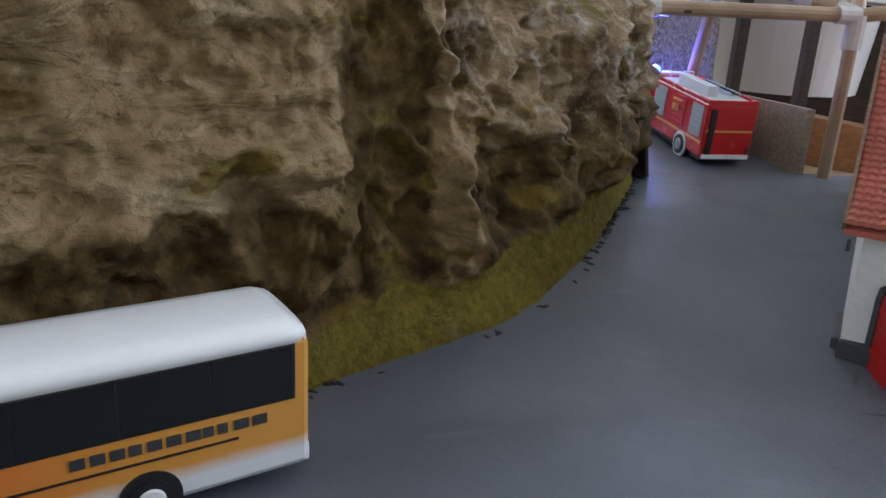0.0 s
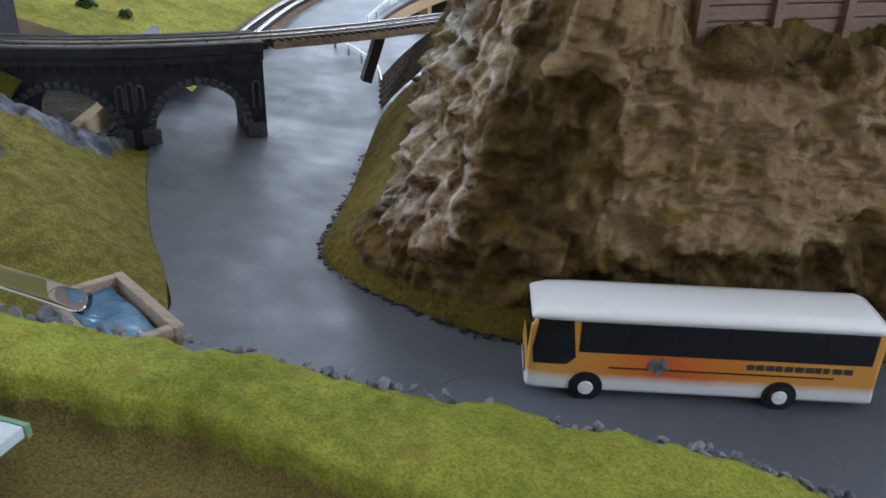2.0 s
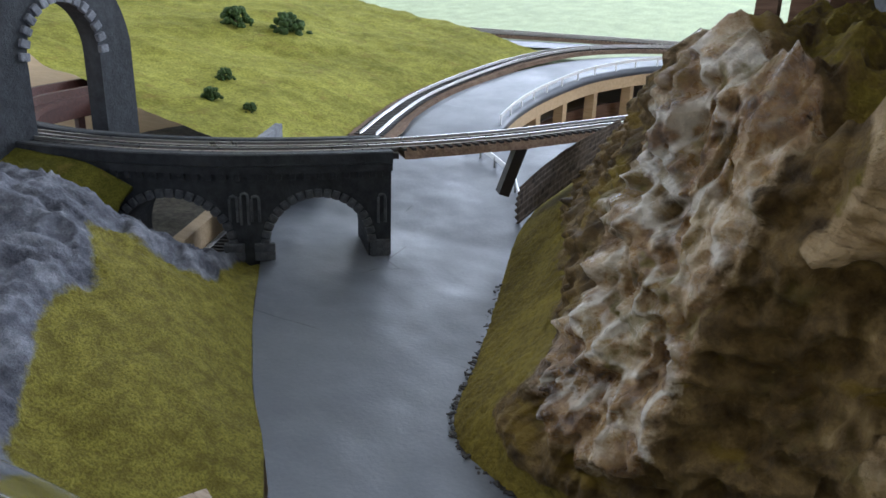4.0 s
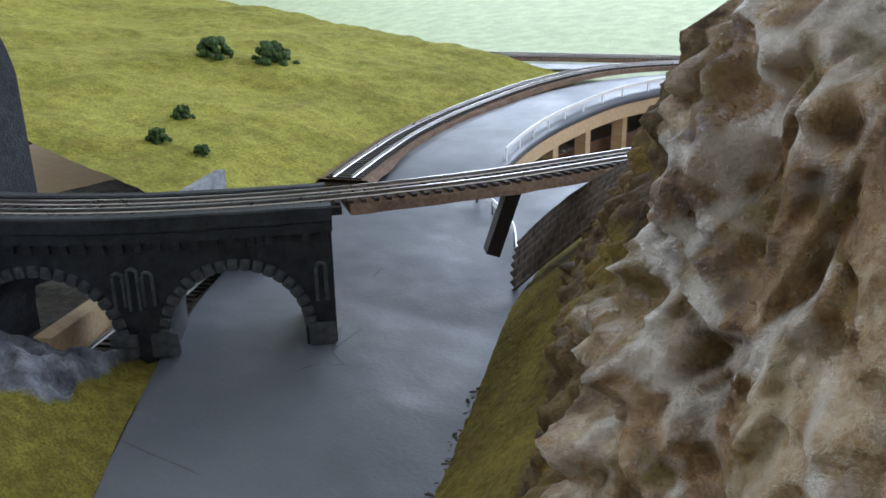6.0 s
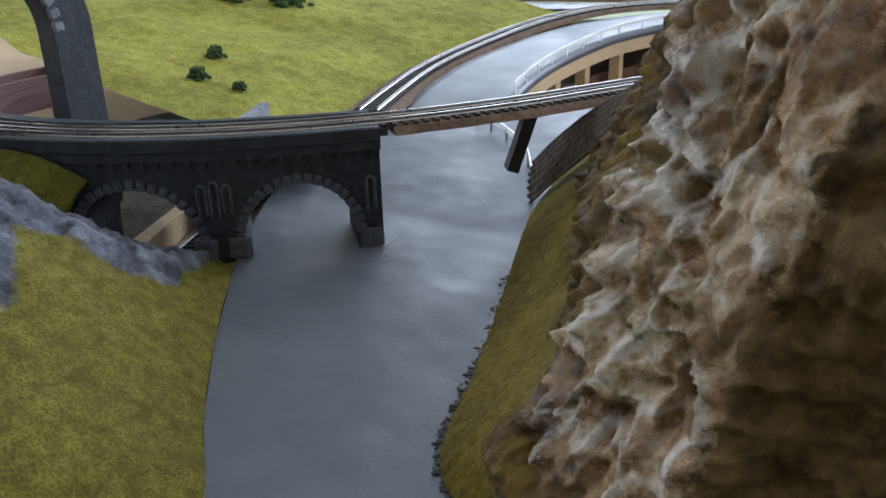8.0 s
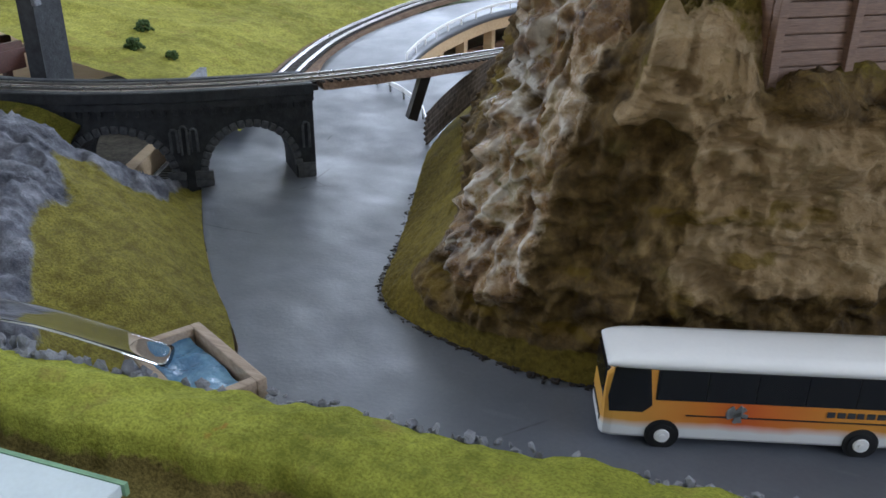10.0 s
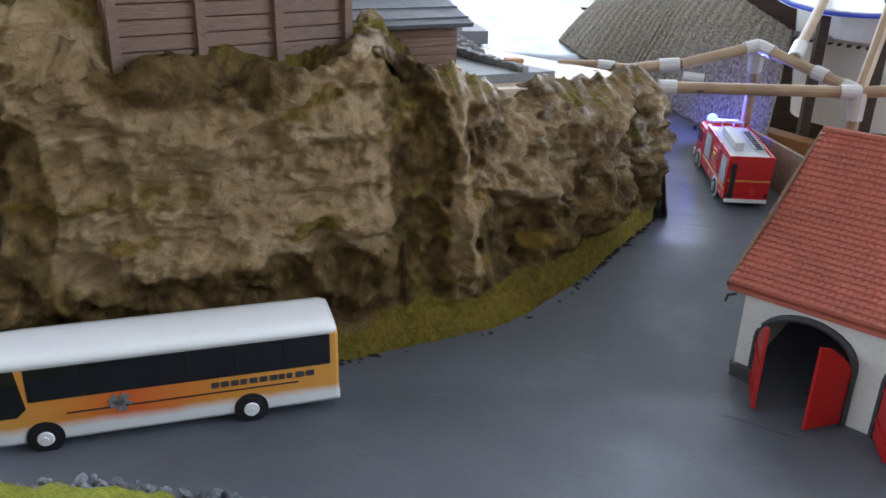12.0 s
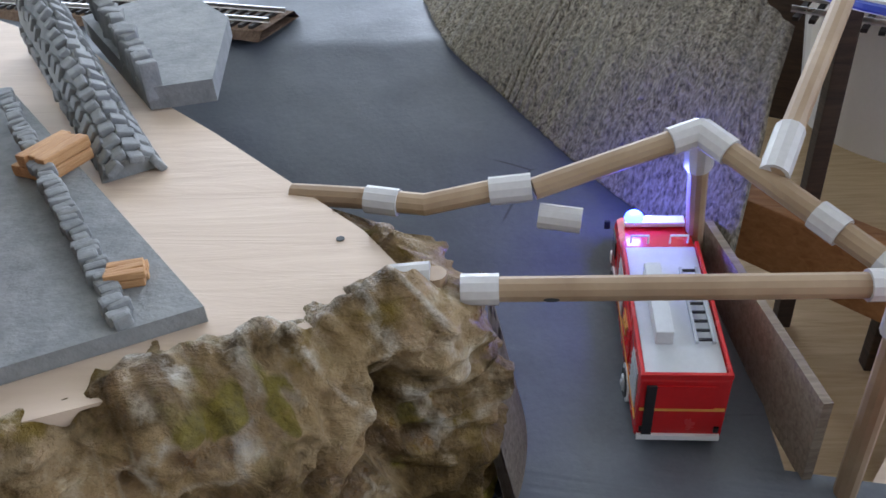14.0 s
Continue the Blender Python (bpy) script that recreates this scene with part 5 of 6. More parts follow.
    # pantile courses: a wavy strip a course
    for (y0, za), (y1, zb) in slopes:
        ln = math.hypot(y1 - y0, zb - za)
        rows = max(2, round(ln / 0.0036))
        ty, tz = (y1 - y0) / ln, (zb - za) / ln
        for r in range(rows):
            for back in (False, True):
                bm = bmesh.new()
                lo, hi = r / rows * ln, (r + 1) / rows * ln + 0.0004
                pa, pb = [], []
                cols = 150
                for i in range(cols + 1):
                    x = LEN * i / cols
                    wv = 0.00055 * abs(math.sin(math.pi * i / 3.0))
                    for d, lift, dst in ((lo, 0.0013, pa), (hi, 0.0003, pb)):
                        y, z = y0 + ty * d - tz * (lift + wv), za + tz * d + ty * (lift + wv)
                        dst.append(bm.verts.new((x, 2 * HALF - y if back else y, z)))
                pc = [bm.verts.new(v.co + Vector((0, 0, -0.0016))) for v in pa]
                for i in range(cols):
                    bm.faces.new((pa[i], pa[i + 1], pb[i + 1], pb[i]))
                    bm.faces.new((pc[i], pc[i + 1], pa[i + 1], pa[i]))
                part("tile_course", bm, ROOF_TILE, roof)
    part("ridge_cap", tubed([(x, HALF, RIDGE + 0.0006) for x in np.linspace(0, LEN, 24)], 0.0020, 8), ROOF_TILE, roof)
    part("bargeboard", boxed(0.0012, 0.0995, 0.003, pose(-0.0003, HALF / 2, (EAVE + RIDGE) / 2 - 0.001, math.degrees(math.atan2(RIDGE - EAVE, HALF)))), BROWN_WOOD, roof)


build_station()

# ------------------------------------------------------------------ things on the rock


def build_plateau():
    deck = prism([(-0.200, 0.36), (-0.055, 0.300), (0.0, 0.322), (0.048, 0.352), (0.047, 0.368), (0.036, 0.384), (0.012, 0.409), (-0.027, 0.449), (-0.070, 0.490), (-0.110, 0.535), (-0.20, 0.60), (-0.30, 0.5)], 0.1075, 0.1130)
    tagged(part("plywood_deck", deck, PLYWOOD), "bare pale plywood deck on top of the rock", "board", kind="structure")
    part_ob = part("screw_hole", tubed([(0.030, 0.3797, 0.1131), (0.030, 0.3797, 0.1134)], 0.0012, 10), DARKSTONE)
    tagged(part_ob, "small dark screw hole in the plywood", "screw")
    ruin = thing("castle_ruin", "grey moulded plastic ruin plate with stone ramp", "ruin")
    slab = prism([(0.003, 0.344), (-0.116, 0.478), (-0.19, 0.42), (-0.090, 0.300), (-0.046, 0.318)], 0.1132, 0.1180)
    part("slab", slab, PLASTIC_GREY, ruin)
    rnd = random.Random(3)
    a, b = Vector((-0.014, 0.337, 0.119)), Vector((-0.110, 0.462, 0.126))
    wall = part("ramp_wall", tubed([tuple(a - Vector((0, 0, 0.0015))), tuple(b - Vector((0, 0, 0.0015)))], 0.0024, 8), PLASTIC_GREY, ruin, "rough grey stone ramp wall")
    for i in range(58):
        p = a.lerp(b, i / 57)
        m = Matrix.Translation(p + Vector((rnd.uniform(-1, 1), rnd.uniform(-1, 1), 0)) * 0.0008) @ pose(0, 0, 0, rnd.uniform(-8, 8), rnd.uniform(-8, 8), 127 + rnd.uniform(-9, 9))
        part("stone", boxed(rnd.uniform(0.0028, 0.0042), rnd.uniform(0.0045, 0.0065), rnd.uniform(0.003, 0.0050), m, 0.0009), PLASTIC_GREY, wall)
    st = thing("stone_wall", "tapering grey moulded stone ruin wall", "wall")
    a, b = Vector((-0.046, 0.420, 0.1132)), Vector((-0.135, 0.545, 0.1132))
    run = (b - a).normalized()
    side = Vector((run.y, -run.x, 0))
    yaw = math.degrees(math.atan2(run.y, run.x))
    core = bmesh.new()
    rings = []
    for i in range(13):
        t = i / 12
        h, w = 0.006 + 0.034 * t, 0.0085 + 0.002 * t
        rings.append([core.verts.new(a.lerp(b, t) + side * (w * math.cos(q)) + Vector((0, 0, h * math.sin(q)))) for q in np.linspace(0, math.pi, 9)])
    for p, q in zip(rings, rings[1:]):
        for k in range(8):
            core.faces.new((p[k], p[k + 1], q[k + 1], q[k]))
    core.faces.new(rings[0])
    core.faces.new(rings[-1])
    part("core", core, PLASTIC_GREY, st)
    for i in range(20):
        for k in range(6):
            t = (i + 0.5 * (k % 2)) / 20
            q = math.pi * (k + 0.5) / 6 + rnd.uniform(-0.08, 0.08)
            h, w = 0.006 + 0.034 * t, 0.0085 + 0.002 * t
            c = a.lerp(b, t) + side * (w * math.cos(q)) + Vector((0, 0, h * math.sin(q)))
            tilt = math.degrees(math.atan2(math.cos(q) * h, math.sin(q) * w))
            m = Matrix.Translation(c) @ pose(0, 0, 0, rnd.uniform(-6, 6), rnd.uniform(-6, 6), yaw + rnd.uniform(-7, 7)) @ pose(0, 0, 0, tilt, 0, 0)
            part("stone", boxed(rnd.uniform(0.0058, 0.0080), rnd.uniform(0.0040, 0.0062), 0.0028, m, 0.0009), PLASTIC_GREY, st)
    lowr = thing("ruin_step", "grey moulded plastic ruin step with broken edge", "ruin")
    part("plate", prism([(-0.035, 0.477), (-0.059, 0.470), (-0.125, 0.560), (-0.09, 0.60), (-0.05, 0.55)], 0.1135, 0.1225), PLASTIC_GREY, lowr)
    for i in range(26):
        p = Vector((-0.058, 0.474, 0.124)).lerp(Vector((-0.115, 0.56, 0.134)), i / 25)
        part("stone", boxed(rnd.uniform(0.005, 0.009), rnd.uniform(0.006, 0.010), rnd.uniform(0.008, 0.018), Matrix.Translation(p) @ pose(0, 0, 0, rnd.uniform(-9, 9), rnd.uniform(-9, 9), rnd.uniform(0, 60)), 0.0012), PLASTIC_GREY, lowr)
    for x, y, z, s, r in ((-0.0205, 0.3555, 0.1180, 0.011, 20), (-0.0705, 0.418, 0.1180, 0.020, 70), (-0.0555, 0.308, 0.1178, 0.016, 110)):
        w = thing("firewood_stack", "small stack of orange-brown split wood", "firewood", pose(x, y, z, 0, 0, r))
        for k in range(7):
            part("log", boxed(s * rnd.uniform(0.8, 1.0), s * 0.22, s * 0.2, pose(0, (k % 4 - 1.5) * s * 0.2, s * (0.11 + 0.21 * (k // 4)), 0, 0, rnd.uniform(-6, 6)), s * 0.03), ORANGE_WOOD, w)
    # shed with grey roof beside the slab
    sh = thing("shed", "dark timber shed with grey sheet roof", "shed")
    m = pose(-0.0452, 0.3275, 0.1175, 0, 0, 32)
    part("wall", boxed(0.070, 0.104, 0.0285, m @ pose(-0.038, 0.0605, 0.01425)), BROWN_WOOD, sh)
    for k in range(6):
        part("plank", boxed(0.0705, 0.0012, 0.0042, m @ pose(-0.038, 0.0082, 0.0030 + 0.0046 * k), 0.0003), BROWN_WOOD, sh)
    rp = part("roof", boxed(0.082, 0.066, 0.0024, m @ pose(-0.039, 0.030, 0.0362, 18.4, 0, 0), 0.0004), SLATE, sh, "dark slate-grey sheet roof")
    part("roof", boxed(0.082, 0.066, 0.0024, m @ pose(-0.039, 0.0915, 0.0362, -18.4, 0, 0), 0.0004), SLATE, sh, "dark slate-grey sheet roof")
    for k in range(5):
        part("seam", boxed(0.082, 0.0008, 0.0006, m @ pose(-0.039, 0.030, 0.0362, 18.4, 0, 0) @ pose(0, -0.026 + 0.013 * k, 0.0014)), SLATE, rp)
    part("ridge_cap", tubed([tuple(m @ Vector((-0.080, 0.0608, 0.0468))), tuple(m @ Vector((0.002, 0.0608, 0.0468)))], 0.0014, 8), SLATE, sh)
    part("post", boxed(0.0036, 0.0036, 0.062, m @ pose(0.0005, 0.066, 0.031)), BROWN_WOOD, sh)
    # timber chalet on the cliff: planked base, deck and rails
    ch = thing("chalet", "brown timber chalet with planked base and balcony", "chalet")
    A, B = Vector((-0.1835, 0.2050, 0)), Vector((-0.100, 0.280, 0))
    d = (B - A).normalized()
    ang = math.degrees(math.atan2(d.y, d.x))
    ln = (B - A).length
    mm = pose(A.x, A.y, 0.1310, 0, 0, ang)
    part("core", boxed(ln, 0.052, 0.052, mm @ pose(ln / 2, 0.0295, 0.022)), BROWN_WOOD, ch)
    for k in range(8):
        part("plank", boxed(ln, 0.0014, 0.0058, mm @ pose(ln / 2, 0.0022, 0.0005 + 0.0063 * k), 0.0004), PURPLE_WOOD, ch)
    for k in range(4):
        part("post", boxed(0.0042, 0.0036, 0.054, mm @ pose(0.002 + (ln - 0.004) * k / 3, 0.0005, 0.023), 0.0004), PURPLE_WOOD, ch)
    part("balcony_floor", boxed(ln + 0.012, 0.070, 0.003, mm @ pose(ln / 2, 0.024, 0.0505)), BROWN_WOOD, ch)
    for z in (0.058, 0.064, 0.070):
        part("balcony_rail", boxed(ln + 0.010, 0.0016, 0.0016, mm @ pose(ln / 2, -0.008, z)), BROWN_WOOD, ch)
    for k in range(7):
        part("baluster", boxed(0.0018, 0.0018, 0.020, mm @ pose(-0.004 + (ln + 0.008) * k / 6, -0.008, 0.061)), BROWN_WOOD, ch)
    part("upper_wall", boxed(ln - 0.02, 0.040, 0.070, mm @ pose(ln / 2, 0.036, 0.087)), BROWN_WOOD, ch)
    for k in range(3):
        part("window", boxed(0.014, 0.002, 0.016, mm @ pose(0.022 + k * 0.032, 0.0165, 0.088), 0.0004), GLASS_DARK, ch)
    part("roof", boxed(ln + 0.03, 0.055, 0.003, mm @ pose(ln / 2, 0.018, 0.132, 28, 0, 0)), BROWN_WOOD, ch)
    part("roof", boxed(ln + 0.03, 0.055, 0.003, mm @ pose(ln / 2, 0.066, 0.132, -28, 0, 0)), BROWN_WOOD, ch)
    # tower base of grey stone with timber posts beyond
    tw = thing("watch_house", "grey stone and timber house on the mossy rock top", "building")
    part("stone_wall", boxed(0.060, 0.045, 0.080, pose(-0.205, 0.318, 0.200, 0, 0, 30)), GREYROCK, tw)
    for dx in (-0.036, -0.010):
        part("post", boxed(0.008, 0.008, 0.080, pose(-0.262 + dx * 0.3, 0.318 + dx * 1.1, 0.196)), BROWN_WOOD, tw)
    part("timber_wall", boxed(0.050, 0.040, 0.08, pose(-0.245, 0.350, 0.202, 0, 0, 30)), BROWN_WOOD, tw)


ORANGE_WOOD = make_wood("split_wood", (0.42, 0.19, 0.07), (0.62, 0.36, 0.17), 0.7, 90)
PURPLE_WOOD = make_wood("weathered_plank", (0.135, 0.078, 0.052), (0.25, 0.155, 0.108), 0.5, 60, (3, 3, 30))
build_plateau()

# ------------------------------------------------------------------ stick railing over the road


def build_sticks():
    r = 0.0037
    ja, jb = Vector((0.1337, 0.4132, 0.1266)), Vector((0.1776, 0.3611, 0.1090))
    bars = [
        ([(0.010, 0.408, 0.1115), (0.032, 0.403, 0.1125), (0.052, 0.400, 0.1115), (0.072, 0.403, 0.1140), (0.0835, 0.4035, 0.1150)], "bent dowel rail"),
        ([(0.0845, 0.4015, 0.1152), tuple(ja)], "dowel rail"),
        ([tuple(ja), tuple(jb)], "dowel rail"),
        ([(0.0645, 0.3624, 0.1080), tuple(jb)], "long dowel rail with a dark mark"),
        ([tuple(jb), (0.245, 0.345, 0.118)], "dowel rail"),
        ([(0.1500, 0.394, 0.122), (0.190, 0.470, 0.150)], "dowel rail"),
        ([tuple(jb), (0.205, 0.402, 0.165)], "dowel rail"),
    ]
    s = thing("stick_railing", "railing of wooden dowels joined with milky tape", "railing")
    for pts, lab in bars:
        part("dowel", tubed(pts, r * 0.92, 12), DOWEL, s)
    for p, foot in ((ja, (0.150, 0.464, 0.046)), (jb, (0.1776, 0.3611, 0.020)), (Vector((0.0575, 0.3645, 0.112)), (0.0575, 0.3645, 0.085))):
        part("post", tubed([foot, tuple(p)], r * 0.9, 12), DOWEL, s)

    def wrap(a, b, k=1.16):
        part("tape", tubed([tuple(a), tuple(b)], r * k, 12), CLEAR_TAPE, s, "milky tape wrap")

    wrap(ja + Vector((-0.009, -0.0022, -0.0020)), ja)
    wrap(ja, ja.lerp(jb, 0.16))
    wrap(jb.lerp(ja, 0.14), jb)
    wrap(jb, jb.lerp(Vector((0.0645, 0.3624, 0.1080)), 0.10))
    wrap(jb, jb + Vector((0, 0, -0.016)), 1.25)
    wrap(ja, ja.lerp(Vector((0.150, 0.464, 0.046)), 0.2), 1.25)
    wrap((0.0645, 0.3624, 0.1080), (0.0745, 0.3623, 0.1081))
    wrap((0.0715, 0.4028, 0.1139), (0.0840, 0.4030, 0.1150))
    wrap((0.034, 0.4025, 0.1124), (0.044, 0.4008, 0.1118))
    wrap(ja.lerp(jb, 0.58), ja.lerp(jb, 0.70))
    wrap((0.150, 0.394, 0.122), (0.158, 0.410, 0.1277), 1.2)
    wrap((0.046, 0.364, 0.1105), (0.0565, 0.3645, 0.1110), 1.1)
    wrap((0.0575, 0.3645, 0.094), (0.0575, 0.3645, 0.1085), 1.3)
    wrap((0.086, 0.3985, 0.1078), (0.0985, 0.3965, 0.1068), 1.05)
    bm = bmesh.new()
    bmesh.ops.create_uvsphere(bm, u_segments=10, v_segments=6, radius=0.0012, matrix=pose(0.088, 0.3594, 0.1072) @ Matrix.Diagonal((2.4, 0.5, 1, 1)))
    part("dark_mark", bm, DARKSTONE, s)


build_sticks()


def build_right_side():
    # woven mat slope beside the road
    lo = spline([(0.162, 0.452, 0.046), (0.120, 0.492, 0.060), (0.090, 0.532, 0.071), (0.072, 0.556, 0.079), (0.048, 0.591, 0.088), (0.030, 0.65, 0.095)], 120)
    hi = spline([(0.185, 0.500, 0.125), (0.165, 0.545, 0.140), (0.150, 0.60, 0.150), (0.145, 0.65, 0.155), (0.13, 0.70, 0.155), (0.12, 0.75, 0.150)], 120)
    nv = 90
    G = np.zeros((120, nv, 3))
    for i in range(120):
        for j in range(nv):
            t = j / (nv - 1)
            p = lo[i] * (1 - t) + hi[i] * t
            P = Vector(p)
            ang = i * 0.9 + 1.2 * noise.noise(P * 40)
            P += Vector((-0.6, -0.45, 0.65)) * (0.0007 * math.sin(ang * 1.7) + 0.0015 * noise.noise(P * 45))
            P.z += 0.012 * math.sin(t * math.pi)
            G[i, j] = P
    k = Mat("woven_mat", 0.8, spec=0.3)
    wv = k.noise(55, 4, 0.6, k.stretch(14, 14, 1.2, 0.7), 0.3)
    k.color(k.mix(k.ramp(k.noise(40, 4), (0.4, 0.0), (0.75, 0.4)), k.ramp(wv, (0.34, (0.070, 0.056, 0.038)), (0.66, (0.38, 0.33, 0.25))), (0.20, 0.19, 0.16)))
    k.bump(wv, 0.002)
    sheet("mat_slope", G, k.m, label="brown corrugated woven mat stretched over a slope", category="mat", thickness=0.002)
    # brown draped strip where the viaduct track meets the rock
    lo2 = spline([(-0.464, 0.470, 0.004), (-0.432, 0.466, 0.036), (-0.396, 0.468, 0.070)], 60)
    hi2 = spline([(-0.476, 0.500, 0.028), (-0.444, 0.503, 0.060), (-0.402, 0.508, 0.090)], 60)
    G = np.zeros((60, 40, 3))
    for i in range(60):
        for j in range(40):
            t = j / 39
            P = Vector(lo2[i] * (1 - t) + hi2[i] * t) + Vector((-0.002, -0.001, 0.001)) * math.sin(math.pi * t)
            P += Vector((-0.7, -0.4, 0.3)) * 0.0014 * math.sin(j * 1.1 + 2 * noise.noise(P * 30))
            G[i, j] = P
    k2 = Mat("draped_cloth", 0.8, spec=0.2)
    w2 = k2.noise(60, 4, 0.6, k2.stretch(9, 9, 0.8, 0.4), 0.3)
    k2.color(k2.ramp(w2, (0.3, (0.035, 0.026, 0.020)), (0.7, (0.15, 0.115, 0.085))))
    k2.bump(w2, 0.001)
    sheet("draped_strip", G, k2.m, label="dark brown pleated cloth draped down the rock side", category="cloth", thickness=0.001)
    w = part("track_wedge", boxed(0.008, 0.012, 0.040, pose(-0.470, 0.468, 0.048, 0, 18, 40)), SLEEPER)
    tagged(w, "dark wooden wedge propping the track board", "wedge")
    # boards on the open right side
    wall = part("cardboard_wall", boxed(0.003, 0.110, 0.034, pose(0.1600, 0.420, 0.046, 0, 0, 8)), CARD)
    tagged(wall, "thin grey-brown cardboard strip along the road edge", "cardboard")
    beam = part("wooden_beam", boxed(0.240, 0.018, 0.030, pose(0.262, 0.438, 0.028, 0, 6, -38), 0.001), ORANGE_BOARD)
    tagged(beam, "orange-brown wooden beam under the road edge", "beam")
    low = part("plywood_panel", boxed(0.30, 0.30, 0.006, pose(0.325, 0.300, 0.012, 0, 0, -38)), PLYWOOD)
    tagged(low, "pale plywood panel beside the road", "board")
    # added backing; its near-black colour stands for the shade inside the open frame
    back = part("dark_panel", boxed(0.60, 0.012, 0.30, pose(0.45, 0.62, 0.10, 0, 0, -30)), DARKENED_WOOD)
    tagged(back, "dark backing board added for the shaded open side", "board")
    lay_track("railway_track", [(0.20, 0.545, 0.118), (0.30, 0.490, 0.112), (0.42, 0.42, 0.105)], 0, "model railway track on an open timber frame")
    for x, y in ((0.205, 0.50), (0.235, 0.47), (0.28, 0.455)):
        u = part("timber_upright", boxed(0.007, 0.007, 0.19, pose(x, y, 0.075), 0.0005), DARKENED_WOOD)
        tagged(u, "brown square timber upright, darkened as in shade", "post")
    dish = thing("white_lid", "white plastic lid with blue rim hung over the frame", "lid", pose(0.245, 0.520, 0.160, 12, -8, 0))
    bm = bmesh.new()
    bmesh.ops.create_cone(bm, cap_ends=True, segments=64, radius1=0.072, radius2=0.070, depth=0.004)
    part("plate", bm, WHITE, dish)
    part("rim", tubed([(0.0715 * math.cos(a), 0.0715 * math.sin(a), 0.0) for a in np.linspace(0, 2 * math.pi, 65)], 0.0016, 6), BLUE_PLASTIC, dish, "blue rim")
    tub = thing("plastic_tub", "translucent white plastic tub behind the frame", "tub", pose(0.285, 0.575, 0.05))
    bm = bmesh.new()
    bmesh.ops.create_cone(bm, cap_ends=True, segments=48, radius1=0.060, radius2=0.072, depth=0.11, matrix=pose(0, 0, 0.055))
    part("body", bm, WHITE, tub, smooth=False)
    part("rim", tubed([(0.0725 * math.cos(a), 0.0725 * math.sin(a), 0.109) for a in np.linspace(0, 2 * math.pi, 49)], 0.0022, 8), WHITE, tub, "rolled white rim")
    # torn cardboard edge at the rock's end
    cb = thing("torn_cardboard", "torn brown cardboard layers at the rock's end", "cardboard")
    rnd = random.Random(8)
    for i in range(4):
        bm = bmesh.new()
        N = 16
        top, bot = [], []
        for k in range(N + 1):
            t = k / N
            x = 0.0725 + 0.004 * math.sin(t * 3) + i * 0.0012
            y = 0.355 + 0.050 * t
            top.append(bm.verts.new((x - 0.006, y, 0.086 - 0.004 * i + rnd.uniform(-0.003, 0.003))))
            bot.append(bm.verts.new((x + 0.002, y, 0.030)))
        for k in range(N):
            bm.faces.new((bot[k], bot[k + 1], top[k + 1], top[k]))
        bmesh.ops.solidify(bm, geom=bm.faces[:], thickness=0.0007)
        part("layer", bm, CARD, cb)


# brown wood with the frame's inner shade put into its colour
DARKENED_WOOD = make_wood("shade_darkened_board", (0.022, 0.013, 0.009), (0.075, 0.042, 0.028), 0.6, 50, (1, 1, 9))
CARD = make_wood("cardboard", (0.20, 0.15, 0.11), (0.38, 0.31, 0.24), 0.85, 40)
ORANGE_BOARD = make_wood("orange_board", (0.26, 0.105, 0.035), (0.42, 0.20, 0.08), 0.5, 30)
BLUE_PLASTIC = plain("blue_plastic", (0.05, 0.09, 0.45), 0.35)
build_right_side()


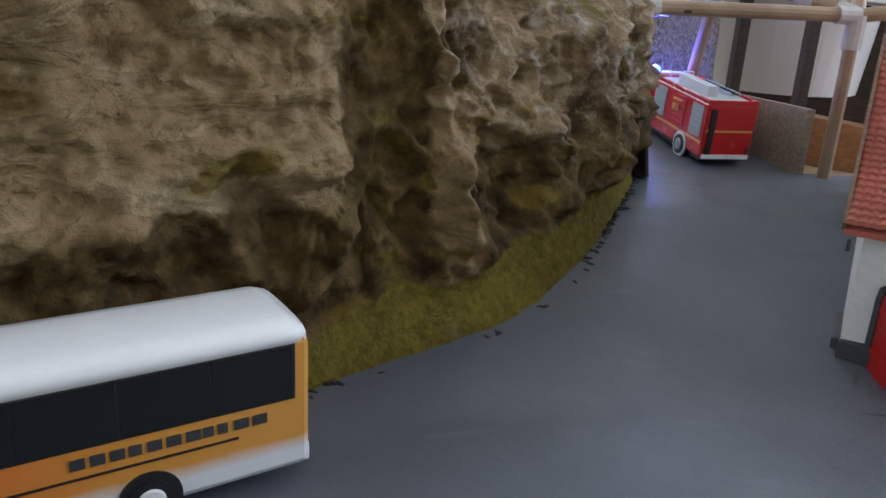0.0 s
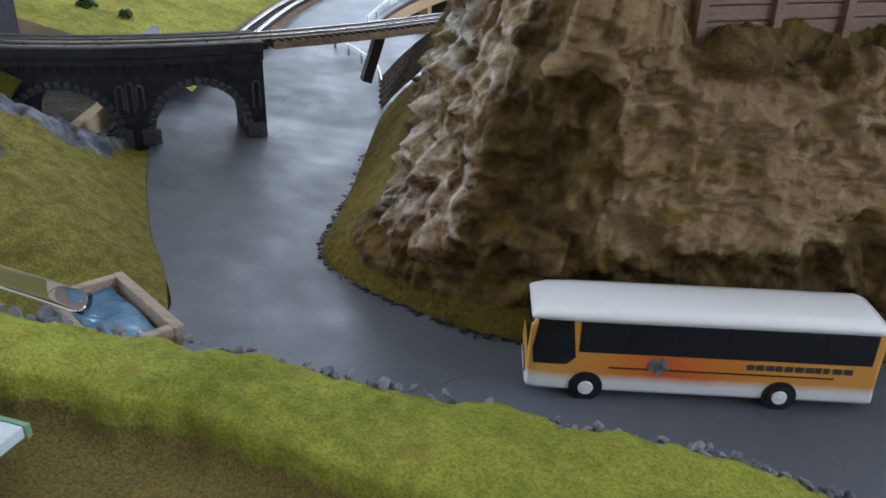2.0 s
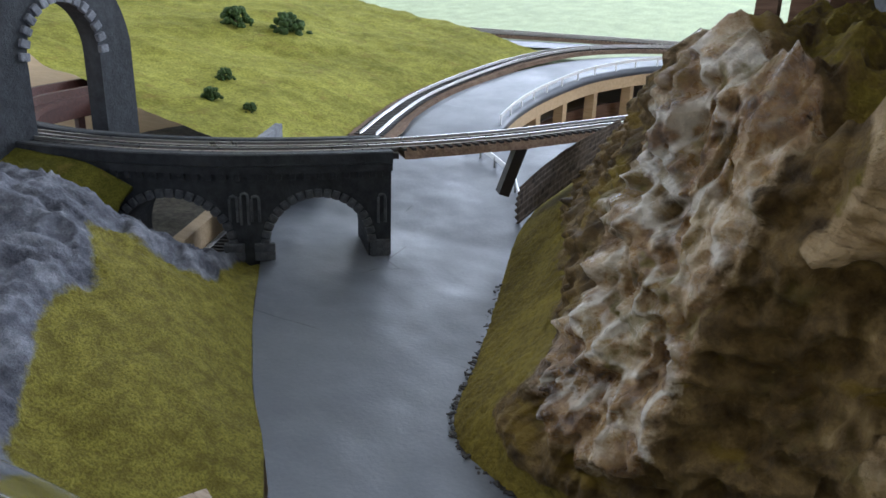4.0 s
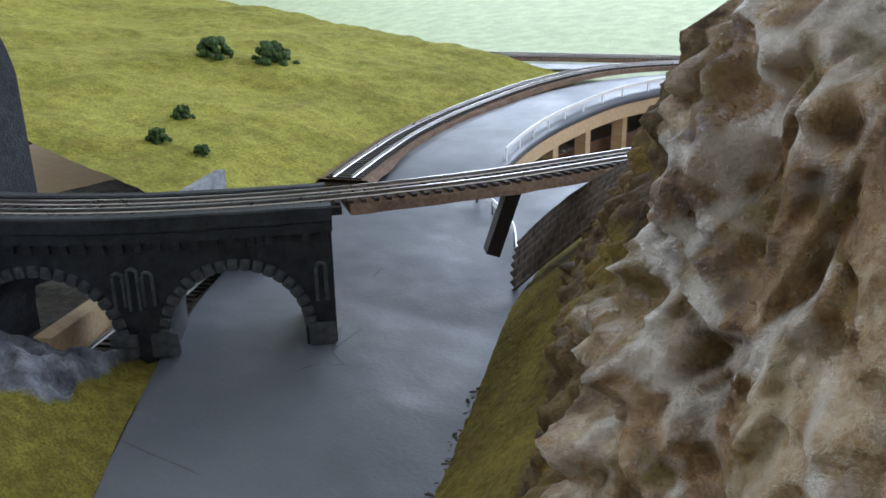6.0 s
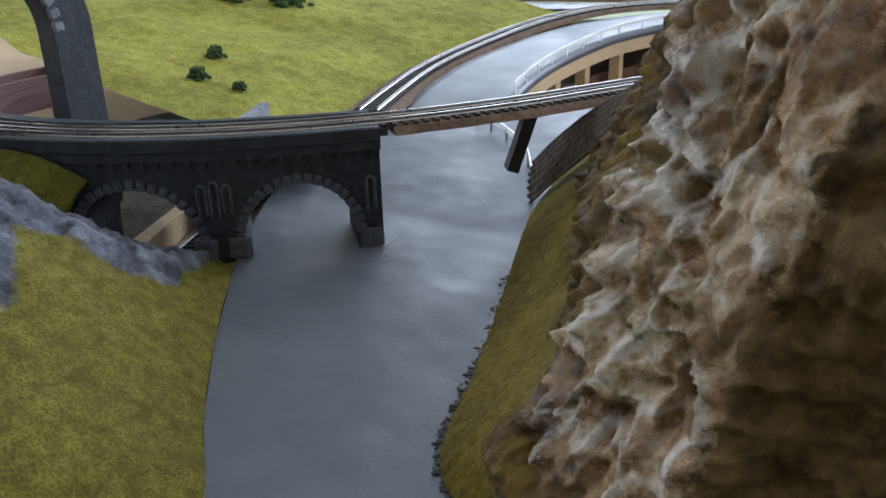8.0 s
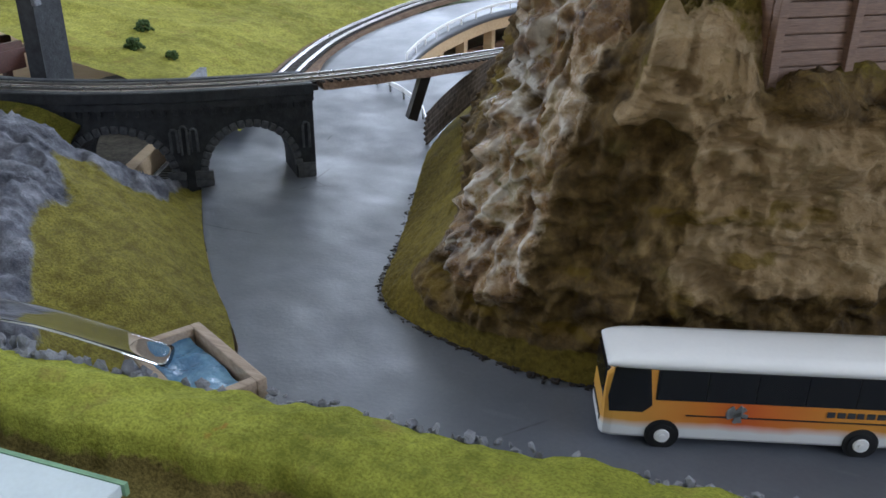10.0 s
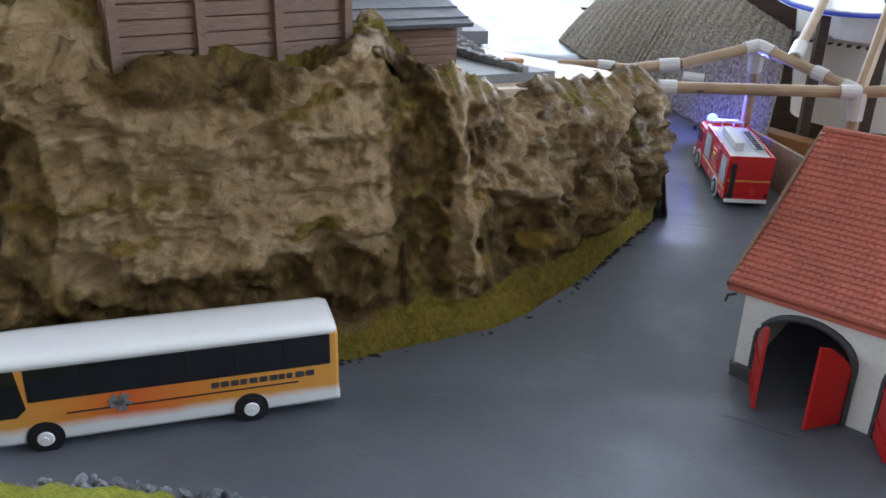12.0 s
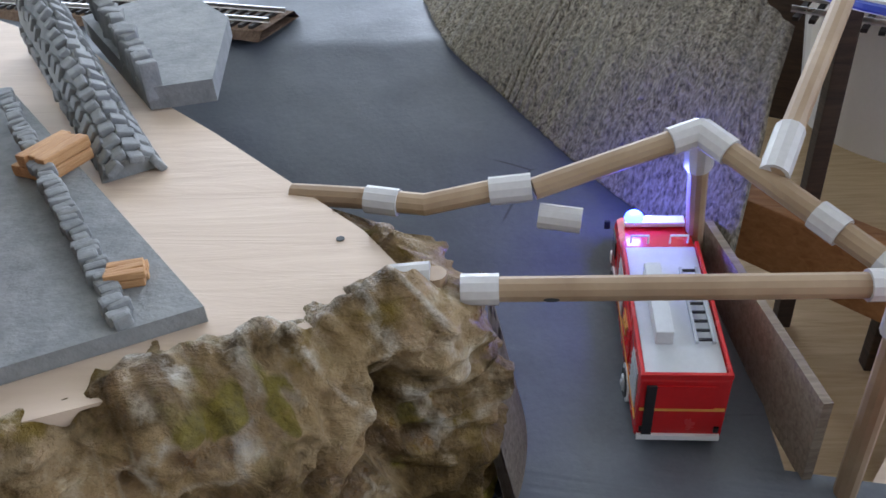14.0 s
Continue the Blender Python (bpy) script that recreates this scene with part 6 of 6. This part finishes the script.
# ------------------------------------------------------------------ near things by the embankment
def build_pond():
    p = thing("water_box", "small wooden trough with glossy blue cast water", "trough")
    m = pose(-0.3545, 0.0535, 0.024, 0, 0, -24)
    lx, ly, h, t = 0.054, 0.027, 0.022, 0.004
    for sx, sy, px, py in ((lx, t, 0, ly / 2), (lx, t, 0, -ly / 2), (t, ly - t, lx / 2 - t / 2, 0), (t, ly - t, -lx / 2 + t / 2, 0)):
        part("side_board", boxed(sx, sy, h + 0.024, m @ pose(px, py, h / 2 - 0.012), 0.0006), TROUGH_WOOD, p)
    k = Mat("cast_water", 0.06)
    k.color(k.ramp(k.noise(60, 4), (0.35, (0.05, 0.14, 0.25)), (0.65, (0.18, 0.36, 0.52))))
    k.bump(k.noise(120, 4), 0.002)
    bm = bmesh.new()
    bmesh.ops.create_grid(bm, x_segments=26, y_segments=16, size=1, matrix=m @ pose(0, 0, h - 0.004) @ Matrix.Diagonal((lx / 2 - t, ly / 2 - t, 1, 1)))
    for v in bm.verts:
        v.co.z += 0.0022 * noise.noise(v.co * 130)
    part("water", bm, k.m, p, "glossy blue cast water", smooth=True)
    # clear hose along the bank
    g = bpy.data.materials.new("clear_hose")
    g.use_nodes = True
    b = g.node_tree.nodes["Principled BSDF"]
    b.inputs["Transmission Weight"].default_value, b.inputs["Roughness"].default_value, b.inputs["IOR"].default_value = 1.0, 0.03, 1.32
    b.inputs["Base Color"].default_value = (0.96, 0.98, 1.0, 1)
    hose = part("clear_hose", tubed([tuple(q) for q in spline([(-0.56, 0.012, 0.064), (-0.50, 0.026, 0.064), (-0.452, 0.030, 0.061), (-0.415, 0.040, 0.057), (-0.385, 0.045, 0.053), (-0.362, 0.050, 0.048)], 40)], 0.0042, 18), g, smooth=True)
    tagged(hose, "clear plastic hose lying on the stony bank", "hose")
    plate = part("glass_plate", boxed(0.26, 0.13, 0.004, pose(-0.327, -0.008, 0.044, 0, 0, 6) @ pose(-0.13, -0.065, 0), 0.0006), PLATE)
    rim = part("edge_strip", boxed(0.262, 0.0016, 0.0042, pose(-0.327, -0.008, 0.044, 0, 0, 6) @ pose(-0.13, 0.0009, 0)), GREEN_EDGE, plate, "green glass edge")
    tagged(plate, "pale glass-like plate with green edge on the near shelf", "plate")


TROUGH_WOOD = make_wood("trough_wood", (0.24, 0.17, 0.12), (0.42, 0.33, 0.25), 0.7, 60)
GREEN_EDGE = plain("green_edge", (0.20, 0.36, 0.22), 0.2)
PLATE = plain("pale_plate", (0.62, 0.70, 0.74), 0.15, vary=0.05)
build_pond()
